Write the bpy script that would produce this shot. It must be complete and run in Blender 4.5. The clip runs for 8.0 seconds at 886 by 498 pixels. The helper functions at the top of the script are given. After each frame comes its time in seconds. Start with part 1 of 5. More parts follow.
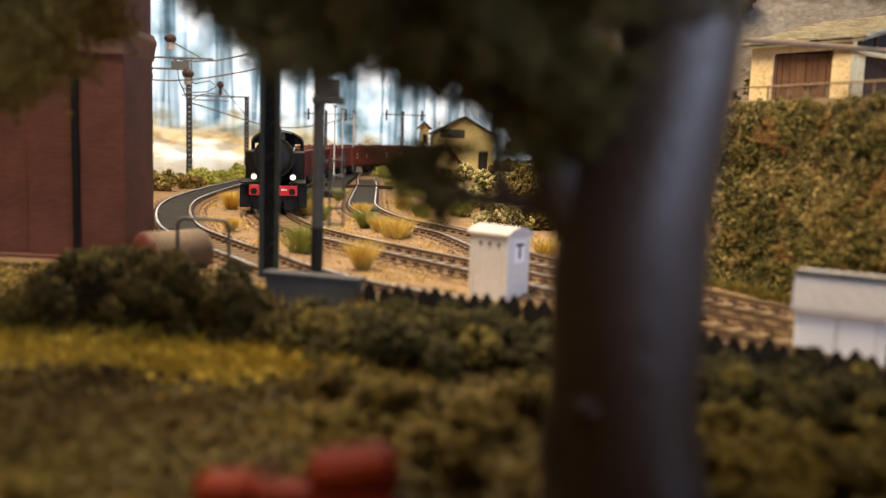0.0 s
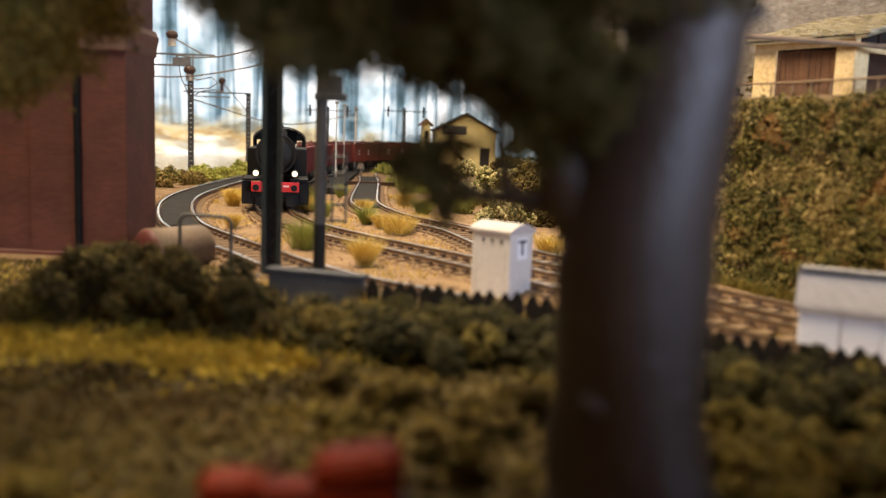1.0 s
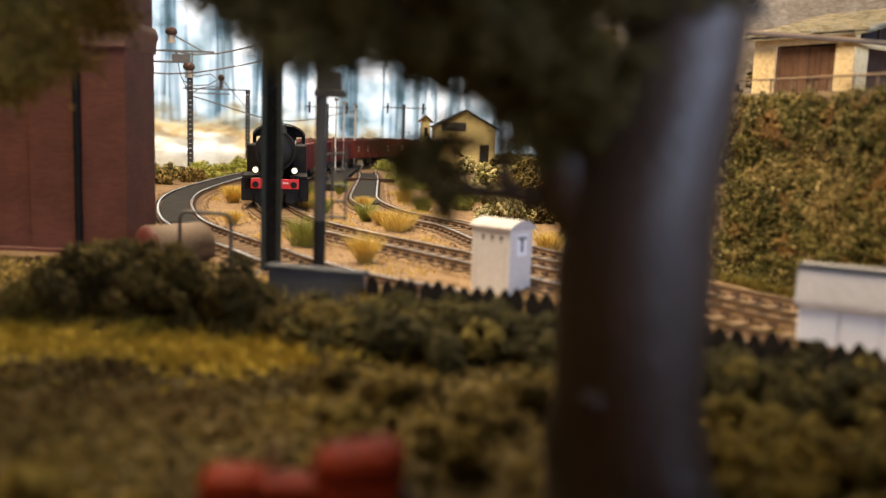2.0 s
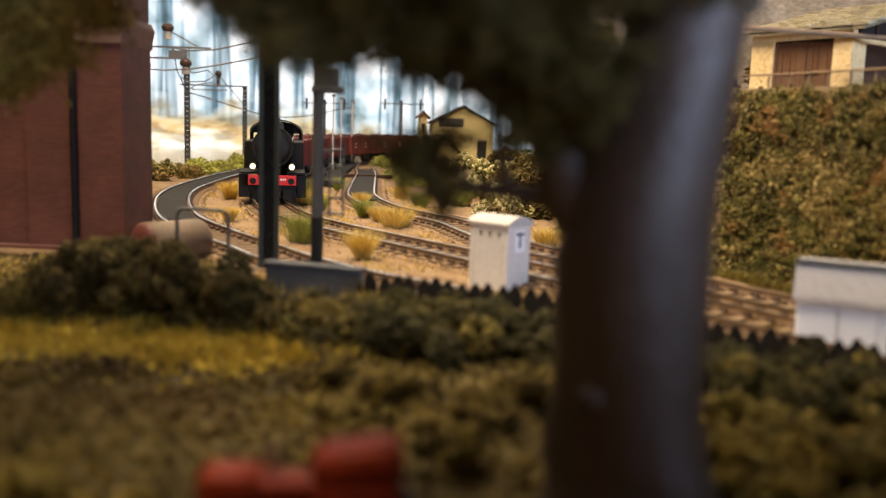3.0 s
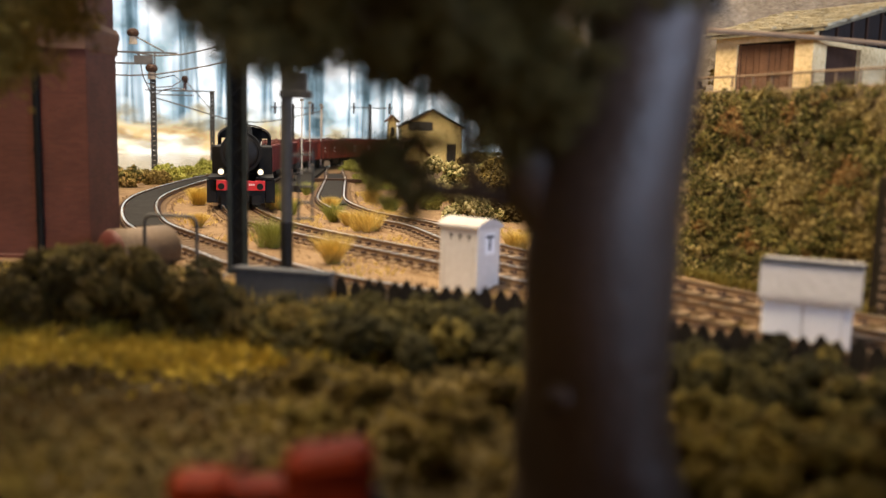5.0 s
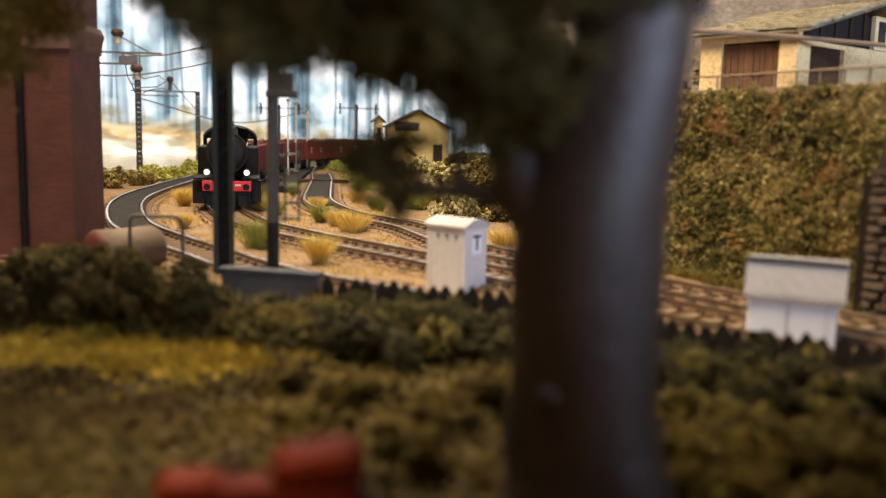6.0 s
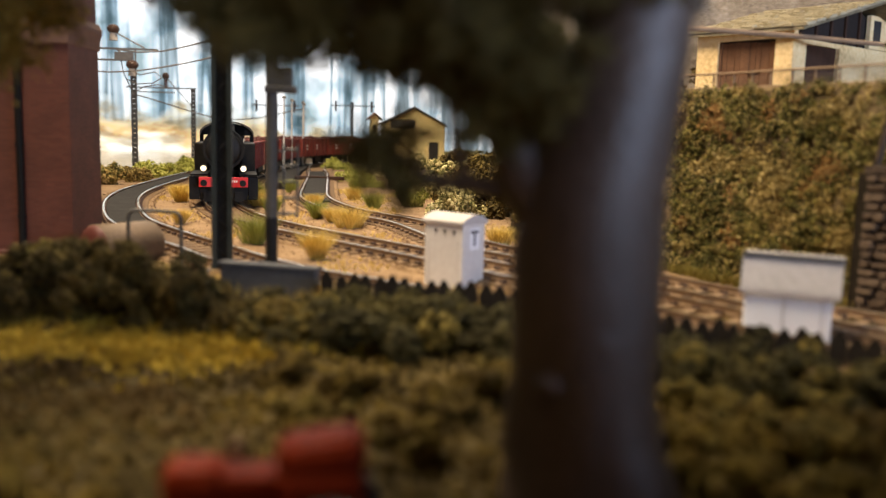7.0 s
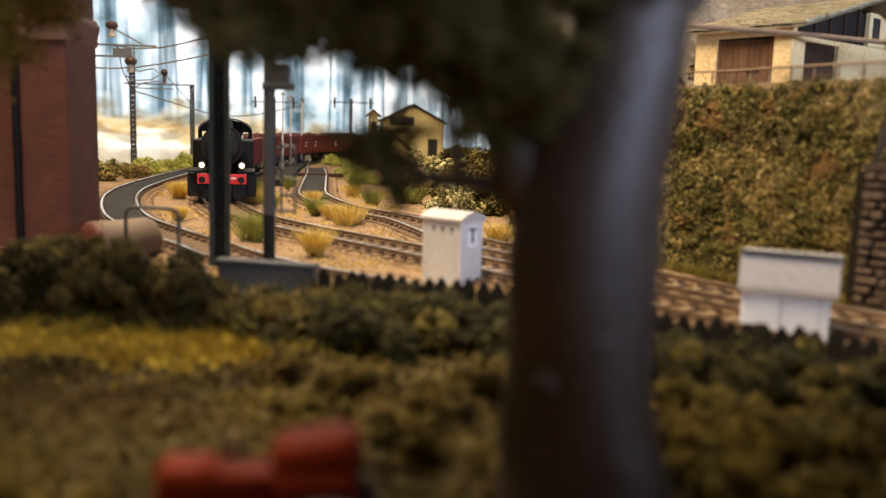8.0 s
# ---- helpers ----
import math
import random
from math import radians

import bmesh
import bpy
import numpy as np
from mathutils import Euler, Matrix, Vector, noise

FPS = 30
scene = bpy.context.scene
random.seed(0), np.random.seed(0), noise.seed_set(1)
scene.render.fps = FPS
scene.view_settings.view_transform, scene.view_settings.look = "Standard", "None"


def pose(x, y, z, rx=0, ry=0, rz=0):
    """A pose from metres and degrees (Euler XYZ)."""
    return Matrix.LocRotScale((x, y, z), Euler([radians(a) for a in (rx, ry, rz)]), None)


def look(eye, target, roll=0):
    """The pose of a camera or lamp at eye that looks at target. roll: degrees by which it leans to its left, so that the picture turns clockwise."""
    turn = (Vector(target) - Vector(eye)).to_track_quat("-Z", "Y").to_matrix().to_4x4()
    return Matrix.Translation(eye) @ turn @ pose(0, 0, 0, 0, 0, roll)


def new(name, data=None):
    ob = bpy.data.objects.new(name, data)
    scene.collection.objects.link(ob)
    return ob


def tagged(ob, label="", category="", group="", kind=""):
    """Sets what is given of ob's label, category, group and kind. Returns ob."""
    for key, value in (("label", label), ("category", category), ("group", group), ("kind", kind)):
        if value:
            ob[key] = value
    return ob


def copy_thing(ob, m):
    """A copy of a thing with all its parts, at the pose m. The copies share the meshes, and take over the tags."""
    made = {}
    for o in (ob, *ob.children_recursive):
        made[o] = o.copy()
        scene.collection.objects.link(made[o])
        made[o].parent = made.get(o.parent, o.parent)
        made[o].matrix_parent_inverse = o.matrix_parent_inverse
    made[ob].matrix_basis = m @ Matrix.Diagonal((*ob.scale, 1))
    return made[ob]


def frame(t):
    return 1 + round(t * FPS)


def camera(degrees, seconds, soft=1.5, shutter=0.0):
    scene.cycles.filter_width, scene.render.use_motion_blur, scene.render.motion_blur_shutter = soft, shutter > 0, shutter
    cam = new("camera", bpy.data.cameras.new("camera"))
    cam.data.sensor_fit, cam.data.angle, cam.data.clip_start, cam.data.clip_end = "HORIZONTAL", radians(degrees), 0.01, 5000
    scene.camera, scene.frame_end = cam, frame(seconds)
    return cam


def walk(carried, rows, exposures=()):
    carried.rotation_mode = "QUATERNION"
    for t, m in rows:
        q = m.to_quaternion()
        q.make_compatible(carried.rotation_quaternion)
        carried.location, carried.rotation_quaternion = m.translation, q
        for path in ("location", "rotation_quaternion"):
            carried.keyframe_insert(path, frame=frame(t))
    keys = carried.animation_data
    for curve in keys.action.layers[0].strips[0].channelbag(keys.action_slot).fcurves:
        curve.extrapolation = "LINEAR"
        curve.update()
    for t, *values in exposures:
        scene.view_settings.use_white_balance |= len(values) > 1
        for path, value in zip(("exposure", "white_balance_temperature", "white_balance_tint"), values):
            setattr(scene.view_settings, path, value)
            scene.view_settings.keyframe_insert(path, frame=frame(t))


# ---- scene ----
cam = camera(54.0, 8.0, soft=1.2)
PATH = [
    (0, pose(0.00000, 0.00000, 0.04550, 82.800, -2.000, 0.000)),
    (0.5, pose(-0.00019, 0.00038, 0.04541, 82.722, -1.999, 0.018)),
    (1, pose(-0.00037, 0.00038, 0.04548, 82.577, -2.038, 0.092)),
    (1.5, pose(-0.00039, 0.00008, 0.04550, 82.470, -1.994, 0.079)),
    (3, pose(-0.00048, 0.00053, 0.04552, 82.098, -1.873, -0.110)),
    (3.5, pose(-0.00027, 0.00062, 0.04559, 82.031, -1.781, -0.524)),
    (4, pose(-0.00053, 0.00045, 0.04561, 82.116, -1.744, -1.063)),
    (4.5, pose(-0.00029, -0.00007, 0.04561, 82.279, -1.554, -1.606)),
    (6, pose(-0.00035, 0.00002, 0.04530, 82.435, -1.331, -2.993)),
    (6.5, pose(-0.00065, -0.00049, 0.04529, 82.341, -1.394, -3.304)),
    (7, pose(-0.00133, -0.00117, 0.04462, 82.334, -1.561, -3.322)),
    (7.5, pose(-0.00138, -0.00095, 0.04467, 82.254, -1.626, -3.360)),
    (8, pose(-0.00093, -0.00087, 0.04472, 82.131, -1.632, -3.365)),
]
walk(cam, PATH)

# ---- lens: a phone's small aperture close to a model, soft in front and behind ----
cam.data.dof.use_dof = True
cam.data.dof.focus_distance = 0.50
cam.data.dof.aperture_fstop = 14.0

scene.view_settings.exposure = 0.0

# ---- light ----
world = bpy.data.worlds.new("world")
scene.world = world
world.use_nodes = True
world.node_tree.nodes["Background"].inputs[0].default_value = (0.55, 0.6, 0.7, 1)
world.node_tree.nodes["Background"].inputs[1].default_value = 0.05


def area_lamp(name, eye, target, width, height, watts, colour):
    data = bpy.data.lights.new(name, "AREA")
    data.shape, data.size, data.size_y, data.energy, data.color = "RECTANGLE", width, height, watts, colour
    ob = new(name, data)
    ob.matrix_world = look(eye, target)
    return ob


# warm shaded strip lamp hung over the tracks, and the cool low window of the room beside the camera
strip_lamp = area_lamp("layout_lamp", (-0.16, 0.42, 0.58), (0.03, 0.40, 0.0), 0.9, 0.12, 8.0, (1.0, 0.81, 0.58))
strip_lamp.data.spread = radians(125)
area_lamp("window_light", (0.33, -0.34, 0.15), (0.06, 0.2, 0.06), 0.62, 0.16, 7.0, (0.57, 0.70, 1.0))

# ---- materials ----
MM = 0.001


def material(name, colours, scale, rough=0.8, metal=0.0, bump=0.3, fine=8.0, island=0.0, spec=0.3):
    """Two-scale noise between the colours; scale is in cells per metre."""
    m = bpy.data.materials.new(name)
    m.use_nodes = True
    nt = m.node_tree
    n, l = nt.nodes, nt.links
    b = n["Principled BSDF"]
    b.inputs["Metallic"].default_value = metal
    b.inputs["Specular IOR Level"].default_value = spec
    tc = n.new("ShaderNodeTexCoord")
    big = n.new("ShaderNodeTexNoise")
    big.inputs["Scale"].default_value = scale
    big.inputs["Detail"].default_value = 4
    small = n.new("ShaderNodeTexNoise")
    small.inputs["Scale"].default_value = scale * fine
    small.inputs["Detail"].default_value = 3
    l.new(tc.outputs["Object"], big.inputs["Vector"])
    l.new(tc.outputs["Object"], small.inputs["Vector"])
    mix = n.new("ShaderNodeMath")
    mix.operation = "MULTIPLY_ADD"
    mix.inputs[1].default_value = 0.45
    add = n.new("ShaderNodeMath")
    add.operation = "MULTIPLY_ADD"
    add.inputs[1].default_value = 0.55
    l.new(small.outputs["Fac"], mix.inputs[0])
    l.new(big.outputs["Fac"], add.inputs[0])
    add.inputs[2].default_value = 0.0
    l.new(add.outputs[0], mix.inputs[2])
    source = mix.outputs[0]
    if island:
        geo = n.new("ShaderNodeNewGeometry")
        isl = n.new("ShaderNodeMath")
        isl.operation = "MULTIPLY_ADD"
        isl.inputs[1].default_value = island
        off = n.new("ShaderNodeMath")
        off.operation = "SUBTRACT"
        off.inputs[1].default_value = 0.5 * island
        l.new(geo.outputs["Random Per Island"], isl.inputs[0])
        l.new(source, isl.inputs[2])
        l.new(isl.outputs[0], off.inputs[0])
        source = off.outputs[0]
    ramp = n.new("ShaderNodeValToRGB")
    e = ramp.color_ramp.elements
    while len(e) < len(colours):
        e.new(0.5)
    for i, c in enumerate(colours):
        e[i].position = 0.3 + 0.4 * i / max(1, len(colours) - 1)
        e[i].color = (*c, 1)
    l.new(source, ramp.inputs[0])
    l.new(ramp.outputs[0], b.inputs["Base Color"])
    rr = n.new("ShaderNodeMapRange")
    rr.inputs["To Min"].default_value = max(0.02, rough - 0.12)
    rr.inputs["To Max"].default_value = min(1.0, rough + 0.12)
    l.new(small.outputs["Fac"], rr.inputs["Value"])
    l.new(rr.outputs[0], b.inputs["Roughness"])
    if bump:
        bp = n.new("ShaderNodeBump")
        bp.inputs["Strength"].default_value = bump
        bp.inputs["Distance"].default_value = 0.6 / (scale * fine)
        l.new(small.outputs["Fac"], bp.inputs["Height"])
        l.new(bp.outputs[0], b.inputs["Normal"])
    return m


def glow(name, colour, strength):
    m = bpy.data.materials.new(name)
    m.use_nodes = True
    b = m.node_tree.nodes["Principled BSDF"]
    b.inputs["Base Color"].default_value = (*colour, 1)
    b.inputs["Emission Color"].default_value = (*colour, 1)
    b.inputs["Emission Strength"].default_value = strength
    return m


def brick_material(name):
    m = bpy.data.materials.new(name)
    m.use_nodes = True
    n, l = m.node_tree.nodes, m.node_tree.links
    b = n["Principled BSDF"]
    tc = n.new("ShaderNodeTexCoord")
    sep = n.new("ShaderNodeSeparateXYZ")
    com = n.new("ShaderNodeCombineXYZ")
    add = n.new("ShaderNodeMath")
    l.new(tc.outputs["Object"], sep.inputs[0])
    l.new(sep.outputs["X"], add.inputs[0])
    l.new(sep.outputs["Y"], add.inputs[1])
    l.new(add.outputs[0], com.inputs["X"])
    l.new(sep.outputs["Z"], com.inputs["Y"])
    br = n.new("ShaderNodeTexBrick")
    br.inputs["Scale"].default_value = 1.0
    br.inputs["Brick Width"].default_value = 0.0029
    br.inputs["Row Height"].default_value = 0.00085
    br.inputs["Mortar Size"].default_value = 0.00009
    br.inputs["Color1"].default_value = (0.125, 0.037, 0.025, 1)
    br.inputs["Color2"].default_value = (0.165, 0.052, 0.035, 1)
    br.inputs["Mortar"].default_value = (0.13, 0.06, 0.045, 1)
    l.new(com.outputs[0], br.inputs["Vector"])
    no = n.new("ShaderNodeTexNoise")
    no.inputs["Scale"].default_value = 90
    l.new(tc.outputs["Object"], no.inputs["Vector"])
    mx = n.new("ShaderNodeMix")
    mx.data_type, mx.blend_type = "RGBA", "MULTIPLY"
    mx.inputs["Factor"].default_value = 0.6
    cr = n.new("ShaderNodeValToRGB")
    cr.color_ramp.elements[0].position, cr.color_ramp.elements[0].color = 0.35, (0.62, 0.58, 0.55, 1)
    cr.color_ramp.elements[1].position, cr.color_ramp.elements[1].color = 0.7, (1.1, 1.05, 1.0, 1)
    l.new(no.outputs["Fac"], cr.inputs[0])
    l.new(br.outputs["Color"], mx.inputs["A"])
    l.new(cr.outputs[0], mx.inputs["B"])
    l.new(mx.outputs["Result"], b.inputs["Base Color"])
    b.inputs["Roughness"].default_value = 0.75
    bp = n.new("ShaderNodeBump")
    bp.inputs["Strength"].default_value, bp.inputs["Distance"].default_value = 0.5, 0.0001
    l.new(br.outputs["Fac"], bp.inputs["Height"])
    bp.invert = True
    l.new(bp.outputs[0], b.inputs["Normal"])
    return m


BRICK = brick_material("red_brick")
STONE = material("carved_stone", [(0.13, 0.07, 0.05), (0.20, 0.115, 0.08)], 120)
EARTH = material("ochre_earth", [(0.12, 0.073, 0.034), (0.215, 0.135, 0.068), (0.30, 0.205, 0.115)], 75, 0.95, bump=0.9, fine=11)
TURF = material("brown_green_turf", [(0.03, 0.02, 0.005), (0.065, 0.045, 0.01), (0.12, 0.083, 0.02)], 50, 0.95, bump=0.9)
ASPHALT = material("grey_infill", [(0.017, 0.0155, 0.014), (0.036, 0.033, 0.030)], 140, 0.95, bump=0.5, spec=0.1)
SLEEPER = material("weathered_sleeper", [(0.15, 0.095, 0.052), (0.26, 0.175, 0.10)], 500, 0.9)
CHAIR = material("dark_rail_chair", [(0.035, 0.018, 0.012), (0.075, 0.04, 0.028)], 500, 0.7)
RAIL = material("rusty_rail", [(0.17, 0.105, 0.06), (0.29, 0.19, 0.11)], 200, 0.65, 0.1)
RAILTOP = material("worn_rail_head", [(0.75, 0.66, 0.52), (0.9, 0.82, 0.7)], 200, 0.22, 1.0, bump=0.05)
DARKSTEEL = material("dark_green_steel", [(0.018, 0.024, 0.022), (0.04, 0.05, 0.045)], 300, 0.55, 0.1)
GREYSTEEL = material("grey_steel", [(0.16, 0.15, 0.14), (0.28, 0.27, 0.25)], 300, 0.5, 0.3)
BLACKPAINT = material("black_paint", [(0.006, 0.006, 0.006), (0.016, 0.016, 0.016)], 300, 0.5, spec=0.2)
SOOT = material("sooty_black", [(0.006, 0.006, 0.006), (0.018, 0.017, 0.016)], 250, 0.65, spec=0.15)
REDPAINT = material("red_paint", [(0.55, 0.03, 0.04), (0.7, 0.05, 0.06)], 200, 0.45)
WAGONRED = material("oxide_red_wagon", [(0.17, 0.03, 0.022), (0.27, 0.05, 0.035)], 150, 0.6)
WHITEPAINT = material("white_plaster", [(0.60, 0.57, 0.53), (0.72, 0.70, 0.66)], 80, 0.7, bump=0.1)
PALEROOF = material("pale_roof", [(0.42, 0.39, 0.36), (0.54, 0.50, 0.47)], 100, 0.8)
CREAM = material("cream_rubble_plaster", [(0.58, 0.38, 0.16), (0.84, 0.62, 0.31), (0.90, 0.72, 0.42)], 70, 0.9, bump=0.5)
DOORWOOD = material("old_brown_wood", [(0.10, 0.045, 0.022), (0.20, 0.10, 0.05)], 200, 0.8)
# near-black that stands in for the shade inside openings
INTERIORSHADE = material("interior_shade_fill", [(0.015, 0.011, 0.009), (0.03, 0.022, 0.018)], 100, 0.9)
SLATE = material("weathered_stone_slate", [(0.12, 0.095, 0.055), (0.24, 0.20, 0.12), (0.42, 0.37, 0.25)], 140, 0.7, island=0.35)
BARK = material("grey_brown_bark", [(0.034, 0.021, 0.014), (0.078, 0.050, 0.036)], 90, 0.50, bump=0.5, spec=0.7)
LEAF_DARK = material("dark_olive_foliage", [(0.033, 0.024, 0.006), (0.078, 0.058, 0.013), (0.14, 0.107, 0.024)], 120, 0.95, bump=0, island=0.2)
LEAF_HEDGE = material("olive_brown_foliage", [(0.022, 0.015, 0.003), (0.075, 0.052, 0.010), (0.18, 0.127, 0.026)], 55, 0.95, bump=0, island=0.14)
LEAF_WALL = material("mixed_ground_cover", [(0.04, 0.042, 0.010), (0.13, 0.115, 0.03), (0.27, 0.20, 0.06), (0.48, 0.33, 0.13)], 24, 0.95, bump=0, island=0.35)
LEAF_RUST = material("rusty_orange_foliage", [(0.17, 0.085, 0.025), (0.33, 0.19, 0.06)], 120, 0.95, bump=0, island=0.3)
STRAW = material("straw_yellow_grass", [(0.50, 0.35, 0.07), (0.78, 0.58, 0.16)], 200, 0.9, bump=0, island=0.4)
GRASS = material("green_grass", [(0.17, 0.19, 0.03), (0.36, 0.36, 0.08)], 200, 0.9, bump=0, island=0.4)
FLOCK = material("yellow_green_flock", [(0.028, 0.018, 0.003), (0.085, 0.056, 0.007), (0.19, 0.135, 0.016)], 30, 0.95, bump=0, island=0.12)
PORCELAIN = material("brown_insulator", [(0.06, 0.035, 0.025), (0.12, 0.07, 0.05)], 300, 0.25)
YELLOWWALL = material("pale_yellow_plaster", [(0.74, 0.60, 0.27), (0.86, 0.74, 0.38)], 60, 0.85)
BROWNROOF = material("brown_roof", [(0.13, 0.07, 0.045), (0.22, 0.13, 0.09)], 120, 0.85)
TANK = material("dusty_tan_paint", [(0.12, 0.083, 0.055), (0.19, 0.135, 0.09)], 120, 0.7)
DARKRED = material("dark_red_paint", [(0.07, 0.016, 0.012), (0.11, 0.028, 0.02)], 120, 0.6)
CONCRETE = material("grey_concrete", [(0.07, 0.07, 0.072), (0.12, 0.12, 0.122)], 120, 0.9)
LAMPGLOW = glow("headlamp_glow", (1.0, 0.84, 0.55), 1.5)
GLASSDARK = material("dark_window", [(0.03, 0.03, 0.032), (0.05, 0.05, 0.05)], 50, 0.15, bump=0)
WHITEFLAT = material("white_enamel", [(0.84, 0.84, 0.84), (0.9, 0.9, 0.9)], 80, 0.5, bump=0)
COAL = material("coal", [(0.008, 0.008, 0.008), (0.03, 0.03, 0.03)], 300, 0.6, island=0.4)
POSTGREY = material("dull_post_grey", [(0.05, 0.047, 0.043), (0.10, 0.095, 0.088)], 200, 0.55, 0.1)
GOLDFLOCK = material("golden_flock", [(0.26, 0.17, 0.015), (0.46, 0.32, 0.032), (0.62, 0.45, 0.07)], 40, 0.95, bump=0, island=0.14)
PALECERAMIC = material("cream_ceramic", [(0.5, 0.42, 0.32), (0.62, 0.54, 0.42)], 200, 0.4)
PICKET = material("dark_brown_picket", [(0.014, 0.011, 0.008), (0.03, 0.024, 0.017)], 300, 0.85, spec=0.1)
TANLEAF = material("tan_leaf", [(0.16, 0.12, 0.035), (0.34, 0.26, 0.10)], 200, 0.95, bump=0, island=0.5)
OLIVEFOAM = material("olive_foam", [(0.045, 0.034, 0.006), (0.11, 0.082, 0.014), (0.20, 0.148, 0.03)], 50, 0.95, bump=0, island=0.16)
ROCK = material("grey_brown_rock", [(0.08, 0.062, 0.048), (0.15, 0.125, 0.10), (0.24, 0.21, 0.18)], 40, 0.9, bump=0.9)
PIERSTONE = material("rough_pier_stone", [(0.03, 0.020, 0.013), (0.07, 0.047, 0.031), (0.13, 0.09, 0.06)], 160, 0.9, bump=0.8, island=0.3)
BALLAST = material("ochre_ballast", [(0.11, 0.063, 0.034), (0.20, 0.122, 0.065), (0.31, 0.21, 0.12)], 200, 0.95, bump=0, island=0.5)
BUSHGREEN = material("bright_bush_foliage", [(0.16, 0.17, 0.03), (0.38, 0.39, 0.08), (0.55, 0.54, 0.16)], 120, 0.95, bump=0, island=0.4)
PALEBUSH = material("pale_flowering_bush", [(0.10, 0.10, 0.03), (0.34, 0.30, 0.12), (0.62, 0.54, 0.28)], 300, 0.95, bump=0, island=0.6)
BEAM = material("pinkish_worn_timber", [(0.19, 0.125, 0.075), (0.29, 0.20, 0.125)], 150, 0.85)
GREYWIRE = material("grey_wire", [(0.20, 0.17, 0.14), (0.3, 0.26, 0.22)], 200, 0.6)
MUDRED = material("wheel_red", [(0.30, 0.03, 0.035), (0.45, 0.05, 0.05)], 200, 0.55)
TOYRED = material("glossy_toy_red", [(0.10, 0.010, 0.003), (0.155, 0.019, 0.005)], 120, 0.5, spec=0.06)
RUBBER = material("black_rubber", [(0.015, 0.015, 0.015), (0.03, 0.03, 0.03)], 200, 0.8)
DARKROOF = material("sooty_roof", [(0.05, 0.045, 0.04), (0.1, 0.09, 0.08)], 100, 0.8)
BROWNFLOCK = material("brown_flock", [(0.045, 0.026, 0.006), (0.10, 0.062, 0.014), (0.17, 0.112, 0.026)], 30, 0.95, bump=0, island=0.12)
HEDGESHADE = material("shaded_hedge_foliage", [(0.014, 0.011, 0.002), (0.036, 0.030, 0.006), (0.080, 0.062, 0.012)], 55, 0.95, bump=0, island=0.14)
WALLGREY = material("blue_grey_concrete", [(0.065, 0.067, 0.073), (0.11, 0.113, 0.12)], 90, 0.9)
CROWNLIGHT = material("sunny_olive_foliage", [(0.12, 0.095, 0.02), (0.27, 0.21, 0.05), (0.44, 0.34, 0.09)], 45, 0.95, bump=0, island=0.35)
MOSS = material("mossy_olive_cover", [(0.032, 0.034, 0.007), (0.10, 0.09, 0.018), (0.24, 0.195, 0.05)], 90, 0.95, bump=0, island=0.45)
OCHRELEAF = material("ochre_leaf_cover", [(0.11, 0.08, 0.022), (0.25, 0.18, 0.055), (0.42, 0.32, 0.12)], 90, 0.95, bump=0, island=0.45)
DRYVERGE = material("dull_verge_grass", [(0.13, 0.11, 0.02), (0.27, 0.21, 0.045)], 200, 0.95, bump=0, island=0.4)
ROOMWALL = material("dim_room_wall", [(0.16, 0.14, 0.12), (0.22, 0.19, 0.16)], 3, 0.9, bump=0.1)


# ---- building helpers (all lengths in millimetres) ----
def finish(name, me, mat, parent, label):
    for x in (mat if isinstance(mat, (list, tuple)) else [mat]):
        me.materials.append(x)
    ob = new(name, me)
    if parent is not None:
        ob.parent = parent
    if label:
        ob["label"] = label
    return ob


def part(name, bm, mat, parent=None, label="", smooth=False):
    bmesh.ops.scale(bm, vec=(MM, MM, MM), verts=bm.verts)
    bmesh.ops.recalc_face_normals(bm, faces=bm.faces)
    me = bpy.data.meshes.new(name)
    bm.to_mesh(me)
    bm.free()
    if smooth:
        for p in me.polygons:
            p.use_smooth = True
    return finish(name, me, mat, parent, label)


def soup(name, verts, faces, mat, parent=None, label="", smooth=False):
    me = bpy.data.meshes.new(name)
    me.from_pydata((np.asarray(verts) * MM).tolist(), [], faces.tolist() if hasattr(faces, "tolist") else faces)
    if smooth:
        for p in me.polygons:
            p.use_smooth = True
    return finish(name, me, mat, parent, label)


def thing(name, x, y, z, turn, label, category, group="", kind=""):
    ob = new(name)
    ob.empty_display_size = 0.01
    ob.matrix_world = pose(x * MM, y * MM, z * MM, 0, 0, turn)
    return tagged(ob, label, category, group, kind)


def box(bm, x0, x1, y0, y1, z0, z1, bevel=0.0, mi=0):
    r = bmesh.ops.create_cube(bm, size=1.0)
    for v in r["verts"]:
        v.co = Vector(((x0 + x1) / 2 + v.co.x * (x1 - x0), (y0 + y1) / 2 + v.co.y * (y1 - y0), (z0 + z1) / 2 + v.co.z * (z1 - z0)))
    fs = {f for v in r["verts"] for f in v.link_faces}
    for f in fs:
        f.material_index = mi
    if bevel:
        es = {e for v in r["verts"] for e in v.link_edges}
        bmesh.ops.bevel(bm, geom=list(es), offset=bevel, segments=2, affect="EDGES", profile=0.5)


def rod(bm, p, q, r, r2=None, n=10, caps=True):
    p, q = Vector(p), Vector(q)
    d = q - p
    m = Matrix.Translation((p + q) / 2) @ d.to_track_quat("Z", "Y").to_matrix().to_4x4()
    return bmesh.ops.create_cone(bm, cap_ends=caps, segments=n, radius1=r, radius2=r if r2 is None else r2, depth=d.length, matrix=m)


